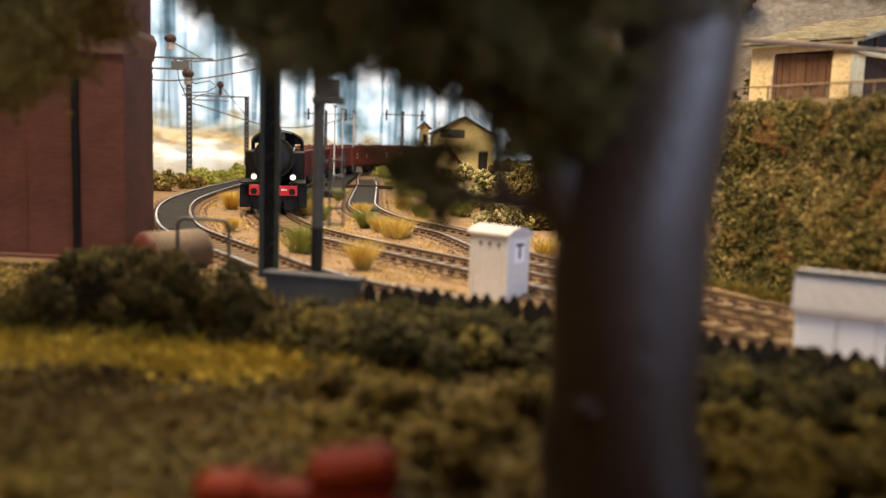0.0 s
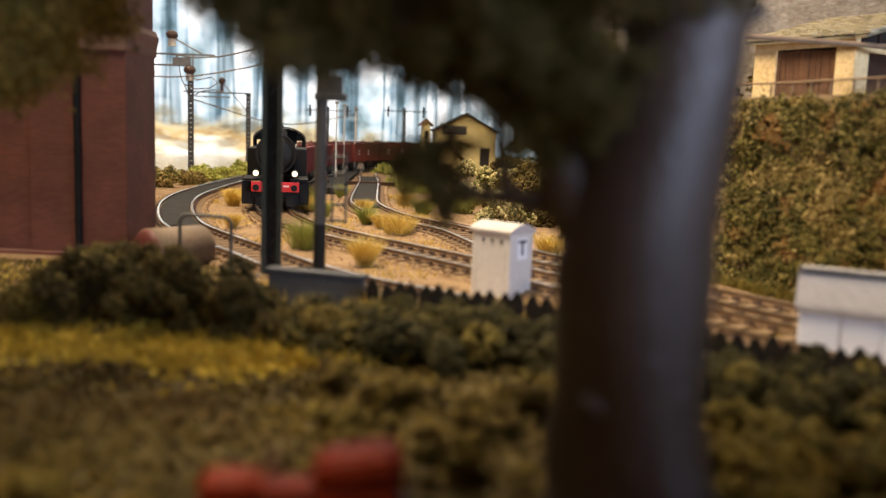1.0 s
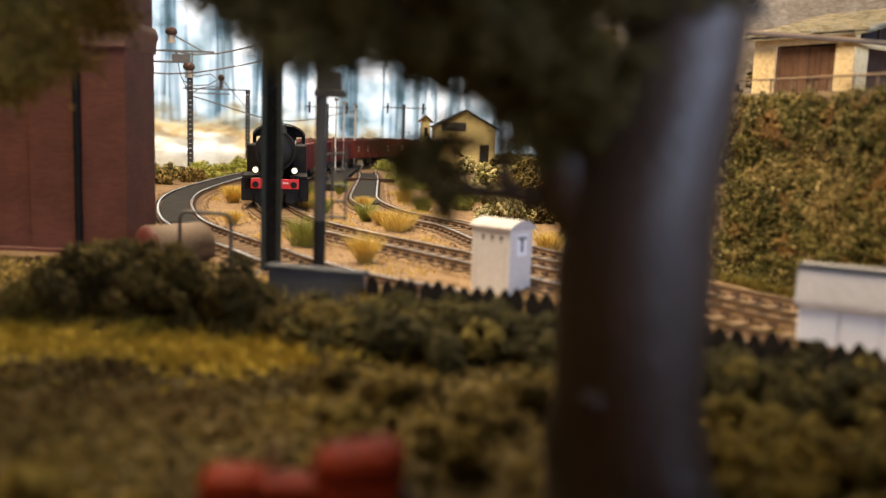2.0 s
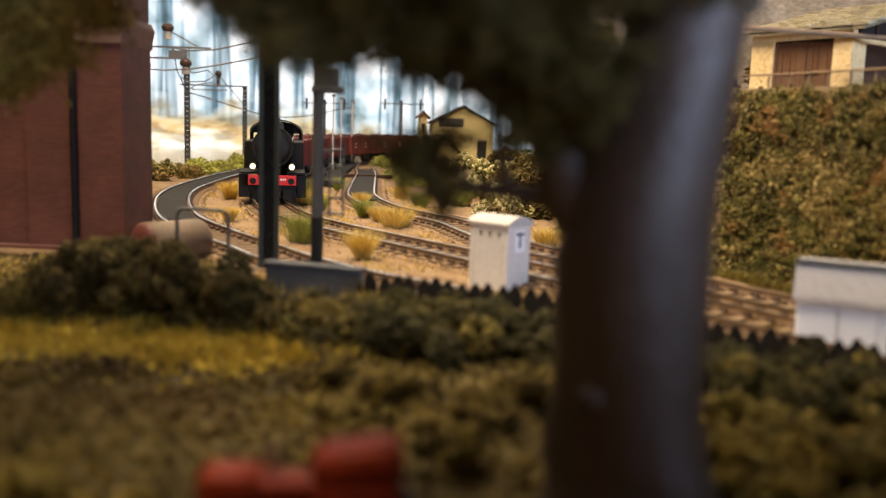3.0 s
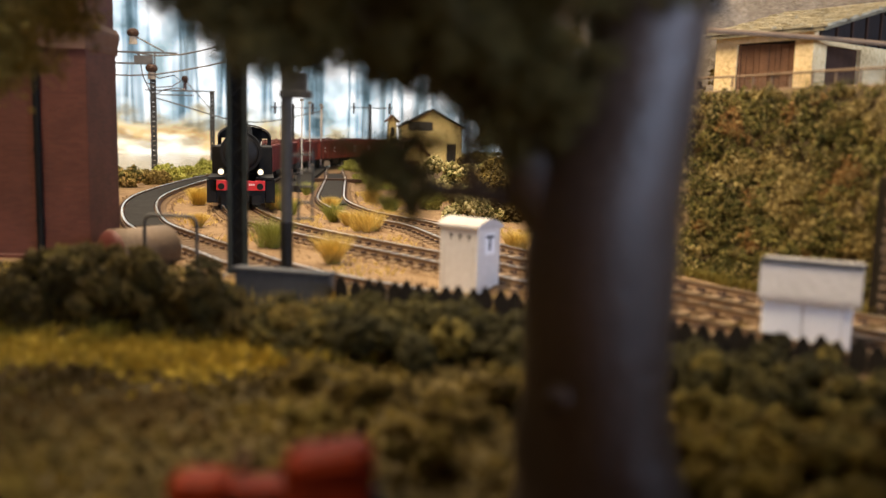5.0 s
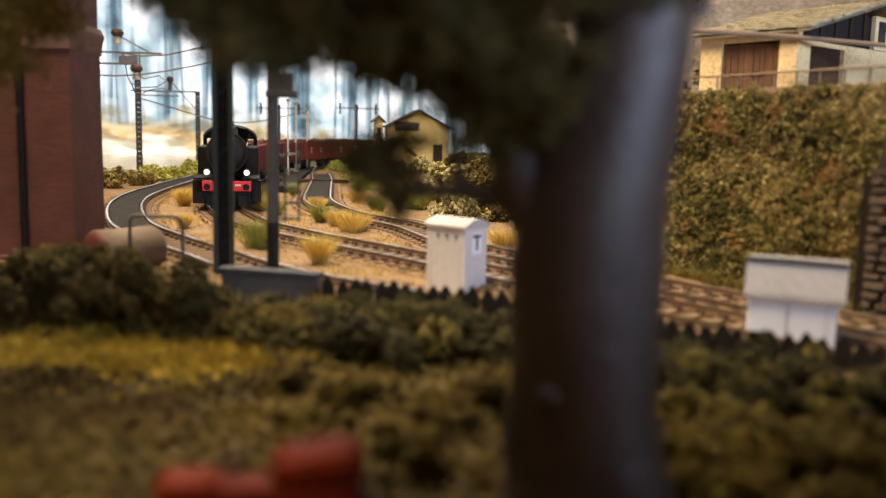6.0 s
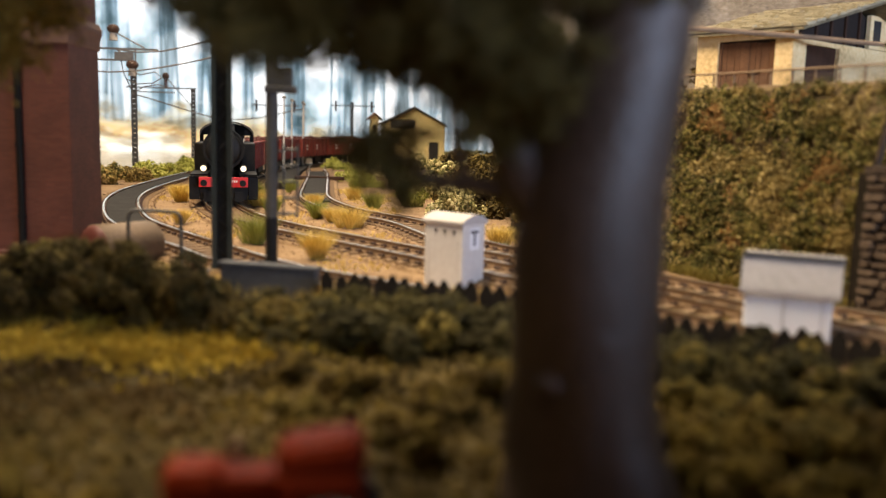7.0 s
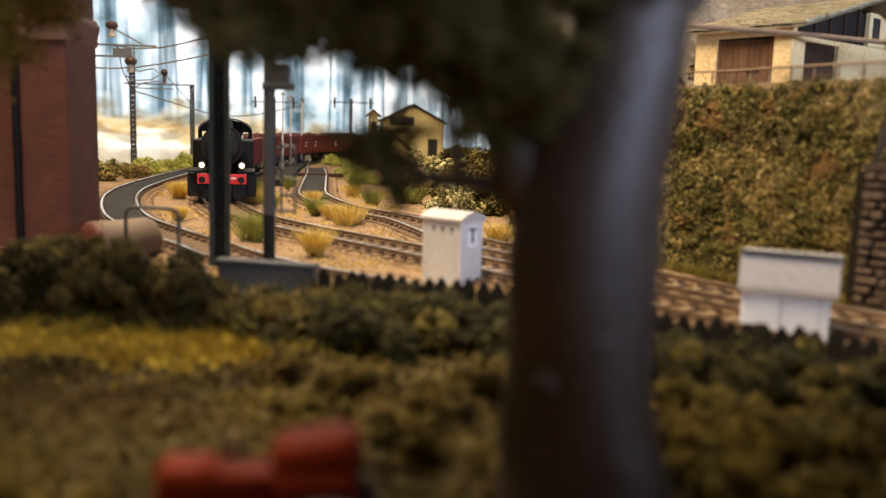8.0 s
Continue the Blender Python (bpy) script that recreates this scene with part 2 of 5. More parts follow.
def ball(bm, c, r, sub=2, squash=(1, 1, 1)):
    bmesh.ops.create_icosphere(bm, subdivisions=sub, radius=r, matrix=Matrix.Translation(c) @ Matrix.Diagonal((*squash, 1)))


def prism(bm, outline, y0, y1):
    """A closed outline in x and z, drawn out from y0 to y1."""
    a = [bm.verts.new((x, y0, z)) for x, z in outline]
    b = [bm.verts.new((x, y1, z)) for x, z in outline]
    bm.faces.new(a)
    bm.faces.new(b[::-1])
    for i in range(len(a)):
        j = (i + 1) % len(a)
        bm.faces.new((a[i], b[i], b[j], a[j]))


def pipe(bm, pts, r, n=8, knobby=0.0):
    pts = [Vector(p) for p in pts]
    rings, side = [], None
    for i, p in enumerate(pts):
        d = (pts[min(i + 1, len(pts) - 1)] - pts[max(i - 1, 0)]).normalized()
        side = d.orthogonal().normalized() if side is None else (side - d * side.dot(d)).normalized()
        up = d.cross(side)
        rad = r[i] if isinstance(r, (list, tuple)) else r
        ring = []
        for k in range(n):
            w = side * math.cos(2 * math.pi * k / n) + up * math.sin(2 * math.pi * k / n)
            q = p + w * rad
            ring.append(bm.verts.new(q + w * (knobby * rad * noise.noise(q * 0.12 + Vector((7, 3, 1))))))
        rings.append(ring)
    for a, b in zip(rings, rings[1:]):
        for k in range(n):
            bm.faces.new((a[k], a[(k + 1) % n], b[(k + 1) % n], b[k]))
    bm.faces.new(rings[0][::-1])
    bm.faces.new(rings[-1])


def spline(pts, step):
    """A smooth line through the points, resampled at even steps."""
    p = [np.array(a, float) for a in pts]
    p = [2 * p[0] - p[1]] + p + [2 * p[-1] - p[-2]]
    out = []
    for i in range(1, len(p) - 2):
        for k in range(24):
            t = k / 24
            out.append(0.5 * (2 * p[i] + (p[i + 1] - p[i - 1]) * t + (2 * p[i - 1] - 5 * p[i] + 4 * p[i + 1] - p[i + 2]) * t * t
                              + (3 * p[i] - p[i - 1] - 3 * p[i + 1] + p[i + 2]) * t ** 3))
    out.append(p[-2])
    out = np.array(out)
    s = np.concatenate([[0], np.cumsum(np.linalg.norm(np.diff(out, axis=0), axis=1))])
    at = np.arange(0, s[-1], step)
    return np.stack([np.interp(at, s, out[:, k]) for k in range(out.shape[1])], 1)


OCT = np.array([(1, 0, 0), (-1, 0, 0), (0, 1, 0), (0, -1, 0), (0, 0, 1), (0, 0, -1)], float)
OCTF = np.array([(0, 2, 4), (2, 1, 4), (1, 3, 4), (3, 0, 4), (2, 0, 5), (1, 2, 5), (3, 1, 5), (0, 3, 5)])


def crumbs(centres, sizes, rng, flat=0.6):
    """Small uneven foam crumbs at the centres: vertices and faces."""
    n = len(centres)
    v = OCT[None] * (0.55 + 0.9 * rng.random((n, 6, 1)))
    v = v * (flat + (1.3 - flat) * rng.random((n, 1, 3)))
    a = rng.normal(size=(n, 3, 3))
    q, _ = np.linalg.qr(a)
    v = np.einsum("nij,nkj->nki", q, v) * np.asarray(sizes)[:, None, None] + np.asarray(centres)[:, None, :]
    f = OCTF[None] + (np.arange(n) * 6)[:, None, None]
    return v.reshape(-1, 3), f.reshape(-1, 3)


def shell(blobs, per, rng, depth=0.35):
    """Points near the skins of balls (x, y, z, r), so that the mass is lumpy."""
    out = []
    for x, y, z, r in blobs:
        k = max(6, int(per * r * r))
        d = rng.normal(size=(k, 3))
        d /= np.linalg.norm(d, axis=1)[:, None]
        out.append(np.array((x, y, z)) + d * (r * (1 - depth * rng.random((k, 1)) ** 1.5)))
    return np.concatenate(out)


def blades(centres, height, spread, count, width, rng):
    """Grass blades fanning out from each centre."""
    c = np.repeat(np.asarray(centres, float), count, 0)
    n = len(c)
    a = rng.random(n) * 2 * np.pi
    lean = rng.random(n) ** 0.7 * spread
    h = height * (0.55 + 0.6 * rng.random(n))
    base = c + np.stack([np.cos(a), np.sin(a), 0 * a], 1) * (rng.random(n) * height * 0.15)[:, None]
    tip = base + np.stack([np.cos(a) * lean * h, np.sin(a) * lean * h, h], 1)
    b = rng.random(n) * np.pi
    side = np.stack([np.cos(b), np.sin(b), 0 * b], 1) * width
    mid = base * 0.45 + tip * 0.55 + np.array((0, 0, 1)) * (0.08 * h)[:, None]
    v = np.stack([base - side, base + side, mid + side * 0.8, mid - side * 0.8, tip], 1).reshape(-1, 3)
    k = (np.arange(n) * 5)[:, None]
    f = [list(r) for r in (k + np.array([[0, 1, 2, 3]]))] + [list(r) for r in (k + np.array([[3, 2, 4]]))]
    return v, f


# ---- ground, backdrop and room ----
def ground_height(x, y):
    h = 1.1 * noise.noise(Vector((x * 0.02, y * 0.02, 0))) + 0.5 * noise.noise(Vector((x * 0.09, y * 0.09, 3)))
    near = max(0.0, min(1.0, (195 - y) / 40))
    return h * (0.25 + 1.6 * near) - 0.3


def build_ground():
    xs = np.concatenate([np.linspace(-780, -260, 10), np.linspace(-250, 260, 128), np.linspace(280, 780, 10)])
    ys = np.concatenate([np.linspace(-420, 20, 8), np.linspace(30, 700, 150), np.linspace(715, 1500, 40)])
    v = np.array([(x, y, ground_height(x, y)) for y in ys for x in xs])
    k = len(xs)
    f = [(j * k + i, j * k + i + 1, (j + 1) * k + i + 1, (j + 1) * k + i) for j in range(len(ys) - 1) for i in range(k - 1)]
    ob = soup("ground", v, f, EARTH, smooth=True)
    tagged(ob, "ochre earth ground of a model railway landscape", "ground", kind="structure")


build_ground()


def build_turf():
    xs, ys = np.linspace(-240, 240, 90), np.linspace(-300, 212, 100)
    v = np.array([(x, y - 0.20 * x * (y > 205), ground_height(x, y) + 0.35) for y in ys for x in xs])
    k = len(xs)
    f = [(j * k + i, j * k + i + 1, (j + 1) * k + i + 1, (j + 1) * k + i) for j in range(len(ys) - 1) for i in range(k - 1)]
    tagged(soup("lawn", v, f, TURF, smooth=True), "brown-green turf of the foreground", "lawn", kind="structure")


build_turf()


def build_backdrop():
    m = bpy.data.materials.new("glowing_forest_print")
    m.use_nodes = True
    n, l = m.node_tree.nodes, m.node_tree.links
    b = n["Principled BSDF"]
    b.inputs["Roughness"].default_value = 0.9
    tc = n.new("ShaderNodeTexCoord")
    sep = n.new("ShaderNodeSeparateXYZ")
    l.new(tc.outputs["Object"], sep.inputs[0])
    def noise_of(scale, detail, stretch):
        mp = n.new("ShaderNodeMapping")
        mp.inputs["Scale"].default_value = stretch
        l.new(tc.outputs["Object"], mp.inputs[0])
        no = n.new("ShaderNodeTexNoise")
        no.inputs["Scale"].default_value, no.inputs["Detail"].default_value = scale, detail
        l.new(mp.outputs[0], no.inputs["Vector"])
        return no.outputs["Fac"]

    def ramp_of(value, stops):
        ramp = n.new("ShaderNodeValToRGB")
        e = ramp.color_ramp.elements
        while len(e) < len(stops):
            e.new(0.5)
        for k, (p, c) in enumerate(stops):
            e[k].position, e[k].color = p, (*c, 1)
        l.new(value, ramp.inputs[0])
        return ramp.outputs[0]

    wob = n.new("ShaderNodeMath")
    wob.operation = "MULTIPLY_ADD"
    wob.inputs[1].default_value = 0.12
    l.new(noise_of(3.0, 8, (6, 1, 9)), wob.inputs[0])
    fall = n.new("ShaderNodeMath")
    fall.operation = "MULTIPLY_ADD"
    fall.inputs[1].default_value, fall.inputs[2].default_value = 0.16, 0.056
    l.new(sep.outputs["X"], fall.inputs[0])
    least = n.new("ShaderNodeMath")
    least.operation = "MAXIMUM"
    least.inputs[1].default_value = 0.0
    l.new(fall.outputs[0], least.inputs[0])
    lifted = n.new("ShaderNodeMath")
    lifted.operation = "ADD"
    l.new(least.outputs[0], lifted.inputs[0])
    l.new(sep.outputs["Z"], lifted.inputs[1])
    l.new(lifted.outputs[0], wob.inputs[2])
    mr = n.new("ShaderNodeMapRange")
    mr.inputs["From Min"].default_value, mr.inputs["From Max"].default_value = -0.035, 0.365
    l.new(wob.outputs[0], mr.inputs["Value"])
    base = ramp_of(mr.outputs[0], [(0.0, (0.70, 0.52, 0.32)), (0.10, (0.80, 0.74, 0.64)), (0.17, (0.66, 0.60, 0.48)), (0.21, (0.92, 0.88, 0.80)), (0.28, (0.86, 0.80, 0.68)),
                                   (0.32, (0.64, 0.45, 0.22)), (0.38, (0.60, 0.52, 0.36)), (0.43, (0.8, 0.86, 0.9)), (0.52, (1.0, 1.0, 1.0)), (1.0, (1.0, 1.0, 1.0))])
    # printed misty trunks above the meadow
    trunks = ramp_of(noise_of(26.0, 3, (1, 1, 0.05)), [(0.44, (1, 1, 1)), (0.49, (0.42, 0.50, 0.55)), (0.53, (0.13, 0.18, 0.20)), (0.56, (0.45, 0.54, 0.6)), (0.60, (1, 1, 1))])
    leaves = ramp_of(noise_of(15.0, 7, (1, 1, 0.9)), [(0.46, (1, 1, 1)), (0.56, (0.58, 0.68, 0.74)), (0.66, (0.25, 0.33, 0.35))])
    both = n.new("ShaderNodeMix")
    both.data_type, both.blend_type = "RGBA", "MULTIPLY"
    both.inputs["Factor"].default_value = 1.0
    l.new(trunks, both.inputs["A"])
    l.new(leaves, both.inputs["B"])
    streak = ramp_of(noise_of(17.0, 9, (1, 1, 3.2)), [(0.42, (1.15, 1.12, 1.06)), (0.52, (0.82, 0.76, 0.66)), (0.62, (0.42, 0.36, 0.26))])
    low = n.new("ShaderNodeMix")
    low.data_type, low.blend_type = "RGBA", "MULTIPLY"
    under = n.new("ShaderNodeMapRange")
    under.inputs["From Min"].default_value, under.inputs["From Max"].default_value = 0.12, 0.16
    under.inputs["To Min"].default_value, under.inputs["To Max"].default_value = 0.85, 0.0
    l.new(wob.outputs[0], under.inputs["Value"])
    l.new(under.outputs[0], low.inputs["Factor"])
    l.new(base, low.inputs["A"])
    l.new(streak, low.inputs["B"])
    base = low.outputs["Result"]
    above = n.new("ShaderNodeMapRange")
    above.inputs["From Min"].default_value, above.inputs["From Max"].default_value = 0.105, 0.145
    l.new(wob.outputs[0], above.inputs["Value"])
    mix = n.new("ShaderNodeMix")
    mix.data_type, mix.blend_type = "RGBA", "MULTIPLY"
    l.new(above.outputs[0], mix.inputs["Factor"])
    l.new(base, mix.inputs["A"])
    l.new(both.outputs["Result"], mix.inputs["B"])
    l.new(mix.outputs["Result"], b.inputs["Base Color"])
    # emission makes the printed scene glow, in place of light falling on it
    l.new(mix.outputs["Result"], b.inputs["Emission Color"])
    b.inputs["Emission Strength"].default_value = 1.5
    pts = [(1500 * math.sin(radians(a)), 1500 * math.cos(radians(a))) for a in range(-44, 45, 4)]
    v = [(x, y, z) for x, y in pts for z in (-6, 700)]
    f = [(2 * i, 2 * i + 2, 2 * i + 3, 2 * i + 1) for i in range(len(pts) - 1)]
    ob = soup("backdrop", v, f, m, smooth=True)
    tagged(ob, "misty forest and meadow scenic backdrop that glows by itself", "backdrop", kind="structure")


build_backdrop()


def build_room():
    for name, a in (("wall_west", (-860, -780, -500, 1580)), ("wall_east", (780, 860, -500, 1580)), ("wall_north", (-780, 780, 1520, 1580)), ("wall_south", (-780, 780, -500, -420))):
        bm = bmesh.new()
        box(bm, a[0], a[1], a[2], a[3], -60, 900)
        tagged(part(name, bm, ROOMWALL), "plain room wall round the layout", "wall", kind="structure")
    bm = bmesh.new()
    box(bm, -860, 860, -500, 1580, 902, 940)
    tagged(part("ceiling", bm, ROOMWALL), "plain room ceiling over the layout", "ceiling", kind="structure")


def build_light_board():
    # unseen board behind the camera, added to keep low window light off the foreground
    bm = bmesh.new()
    box(bm, -778, 778, -58, -40, -60, 79, 1.5)
    tagged(part("wall_light_block", bm, DOORWOOD), "unseen brown board added behind the camera to block window light", "edge board", kind="structure")


build_room()
build_light_board()


def build_water():
    m = bpy.data.materials.new("still_water")
    m.use_nodes = True
    n, l = m.node_tree.nodes, m.node_tree.links
    b = n["Principled BSDF"]
    b.inputs["Base Color"].default_value = (0.30, 0.26, 0.19, 1)
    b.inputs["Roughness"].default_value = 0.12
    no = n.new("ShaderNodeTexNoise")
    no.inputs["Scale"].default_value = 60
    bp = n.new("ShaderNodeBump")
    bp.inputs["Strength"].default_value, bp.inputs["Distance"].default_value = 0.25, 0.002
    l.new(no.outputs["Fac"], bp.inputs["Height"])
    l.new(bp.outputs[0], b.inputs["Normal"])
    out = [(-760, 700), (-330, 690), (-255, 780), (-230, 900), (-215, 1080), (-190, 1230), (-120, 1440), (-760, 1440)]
    bm = bmesh.new()
    bm.faces.new([bm.verts.new((x, y, 1.0)) for x, y in out])
    ob = part("water", bm, m)
    tagged(ob, "still bright pond reflecting the backdrop", "water", kind="structure")


build_water()

# ---- tracks ----
GAUGE, RAIL_Z = 8.25, 4.0
LINE_L = [(-172, 1000), (-173, 864), (-170, 700), (-164, 590), (-156, 522), (-140, 455), (-115, 383), (-90, 337), (-62, 294), (-48, 272), (-25, 244), (8, 216), (40, 195)]
LINE_M = [(110, 1250), (20, 1195), (-40, 1135), (-85, 1050), (-112, 930), (-122, 800), (-120, 700), (-113, 600), (-106, 540), (-96, 488), (-84, 447), (-69, 408), (-50, 374), (-28, 343), (-4, 312), (16, 286), (45, 245), (72, 208), (100, 168), (150, 95)]
LINE_R = [(-88, 1060), (-78, 900), (-66, 776), (-55, 620), (-47, 528), (-30, 462), (-10, 422), (8, 390), (28, 324), (50, 287), (73, 250), (98, 213), (125, 172), (170, 100)]


def sideways(line):
    d = np.gradient(line, axis=0)
    d /= np.linalg.norm(d, axis=1)[:, None]
    return d, np.stack([d[:, 1], -d[:, 0]], 1)


def strip(line, profile, z0, name, mat, parent, label="", side=0.0):
    """A profile of (across, up) swept along the line."""
    d, s = sideways(line)
    k = len(profile)
    v = np.array([(*(p + n * (side + a)), z0 + u) for p, n in zip(line, s) for a, u in profile])
    f = [(i * k + j, (i + 1) * k + j, (i + 1) * k + (j + 1) % k, i * k + (j + 1) % k) for i in range(len(line) - 1) for j in range(k)]
    f += [tuple(range(k)), tuple((len(line) - 1) * k + j for j in reversed(range(k)))]
    return soup(name, v, f, mat, parent, label)


WEB = [(-0.9, 0), (0.9, 0), (0.9, 0.35), (0.3, 0.55), (0.3, 1.4), (0.55, 1.6), (0.55, 1.95), (-0.55, 1.95), (-0.55, 1.6), (-0.3, 1.4), (-0.3, 0.55), (-0.9, 0.35)]
HEAD = [(-0.5, 0), (0.5, 0), (0.42, 0.14), (-0.42, 0.14)]


def sleeper_mesh():
    bm = bmesh.new()
    box(bm, -13.5, 13.5, -1.4, 1.4, -1.6, 0, 0.0)
    for s in (-1, 1):
        for t in (-1.45, 1.45):
            box(bm, s * GAUGE + t - 0.75, s * GAUGE + t + 0.75, -1.0, 1.0, -0.1, 0.75, 0.0, 1)
    bmesh.ops.scale(bm, vec=(MM, MM, MM), verts=bm.verts)
    me = bpy.data.meshes.new("sleeper")
    bm.to_mesh(me)
    bm.free()
    me.materials.append(SLEEPER)
    me.materials.append(CHAIR)
    return me


SLEEPER_MESH = sleeper_mesh()


def build_track(points, label, drop, infill):
    top = thing("track", 0, 0, 0, 0, label, "railway track", "tracks", "structure")
    line = spline(points, 4.0)
    strip(line, [(-19, -2.5), (-15.5, 1.2), (15.5, 1.2), (19, -2.5)], -drop, "ballast_bed", EARTH, top)
    for s in (-1, 1):
        r = strip(line, WEB, 1.9 - drop, "rail", RAIL, top, "", s * GAUGE)
        strip(line, HEAD, 3.85 - drop, "rail_head", RAILTOP, r, "worn bright rail head", s * GAUGE)
    if infill:
        sel = line[(line[:, 1] > infill[0]) & (line[:, 1] < infill[1])]
        strip(sel, [(-6.9, -2), (-6.9, 1.0), (6.9, 1.0), (6.9, -2)], 2.2 - drop, "infill_panel", ASPHALT, top, "grey smooth infill between the rails")
    at = spline(points, 6.8)
    d, _ = sideways(at)
    for p, q in zip(at, d):
        if p[1] > 900 or p[0] > 140:
            continue
        o = new("sleeper", SLEEPER_MESH)
        o.parent = top
        o.matrix_basis = pose(p[0] * MM, p[1] * MM, (1.95 - drop) * MM, 0, 0, math.degrees(math.atan2(q[1], q[0])) - 90 + random.uniform(-1.5, 1.5))


build_track(LINE_L, "curved model railway track with grey infill", 0.0, (372, 760))
build_track(LINE_M, "model railway main track under the train", 0.35, None)
build_track(LINE_R, "model railway siding track with grey infill", 0.0, (505, 860))


# ---- brick building ----
def build_brick_building():
    b = thing("brick_building", -109, 300, 0, 0, "red brick building with stone cornice beside the hedge", "building")
    bm = bmesh.new()
    box(bm, -150, -34, 3, 60, -2, 120)
    part("wall", bm, BRICK, b)
    bm = bmesh.new()
    box(bm, -17.5, 0, 0, 30, -2, 71, 0.3)
    part("corner_pilaster", bm, BRICK, b)
    bm = bmesh.new()
    box(bm, -33.8, -17.7, 1.2, 29, -2, 120, 0.2)
    part("wall_panel", bm, BRICK, b)
    bm = bmesh.new()
    box(bm, -17, -0.3, 0.6, 29.5, 80, 122, 0.3)
    part("upper_pilaster", bm, BRICK, b)
    bm = bmesh.new()
    prism(bm, [(-18.5, 70.3), (0.25, 70.3), (0.5, 71.6), (0.5, 73), (0.8, 74.6), (1.3, 76.4), (1.3, 77.6), (0.2, 79.9), (-18.5, 79.9)], -1.0, 31)
    part("cornice", bm, STONE, b, "pale moulded stone cornice")
    bm = bmesh.new()
    rod(bm, (-16.6, -0.8, -2), (-16.6, -0.8, 118), 1.15, n=12)
    for z in (12, 36, 60, 90):
        rod(bm, (-16.6, -0.8, z), (-16.6, -0.8, z + 1.2), 1.45, n=12)
    part("downpipe", bm, BLACKPAINT, b, "dark rain downpipe")
    bm = bmesh.new()
    box(bm, -150, -20, -1.2, 31, -2, 0.8, 0.3)
    part("plinth", bm, BRICK, b)


build_brick_building()


BANKSOIL = material("tan_bank_soil", [(0.045, 0.032, 0.014), (0.10, 0.07, 0.032), (0.22, 0.15, 0.075)], 60, 0.95, bump=0.9)


# ---- planted bank, terrace and stone pier ----
BANK_FOOT = [Vector((50, 374)), Vector((92, 292)), Vector((107, 262)), Vector((122, 231)), Vector((140, 195))]
BACK = Vector((0.88, 0.47))


def bank_point(u, w):
    """u along the foot (0 to 1), w up the face (0 to 1)."""
    k = u * 4
    i = min(3, int(k))
    p = BANK_FOOT[i].lerp(BANK_FOOT[i + 1], k - i)
    q = p + BACK * (15 * w)
    lump = 2.2 * noise.noise(Vector((u * 7, w * 4, 1))) + 1.0 * noise.noise(Vector((u * 22, w * 12, 5)))
    return np.array((q.x - BACK.x * lump, q.y - BACK.y * lump, -1 + 62.6 * w))


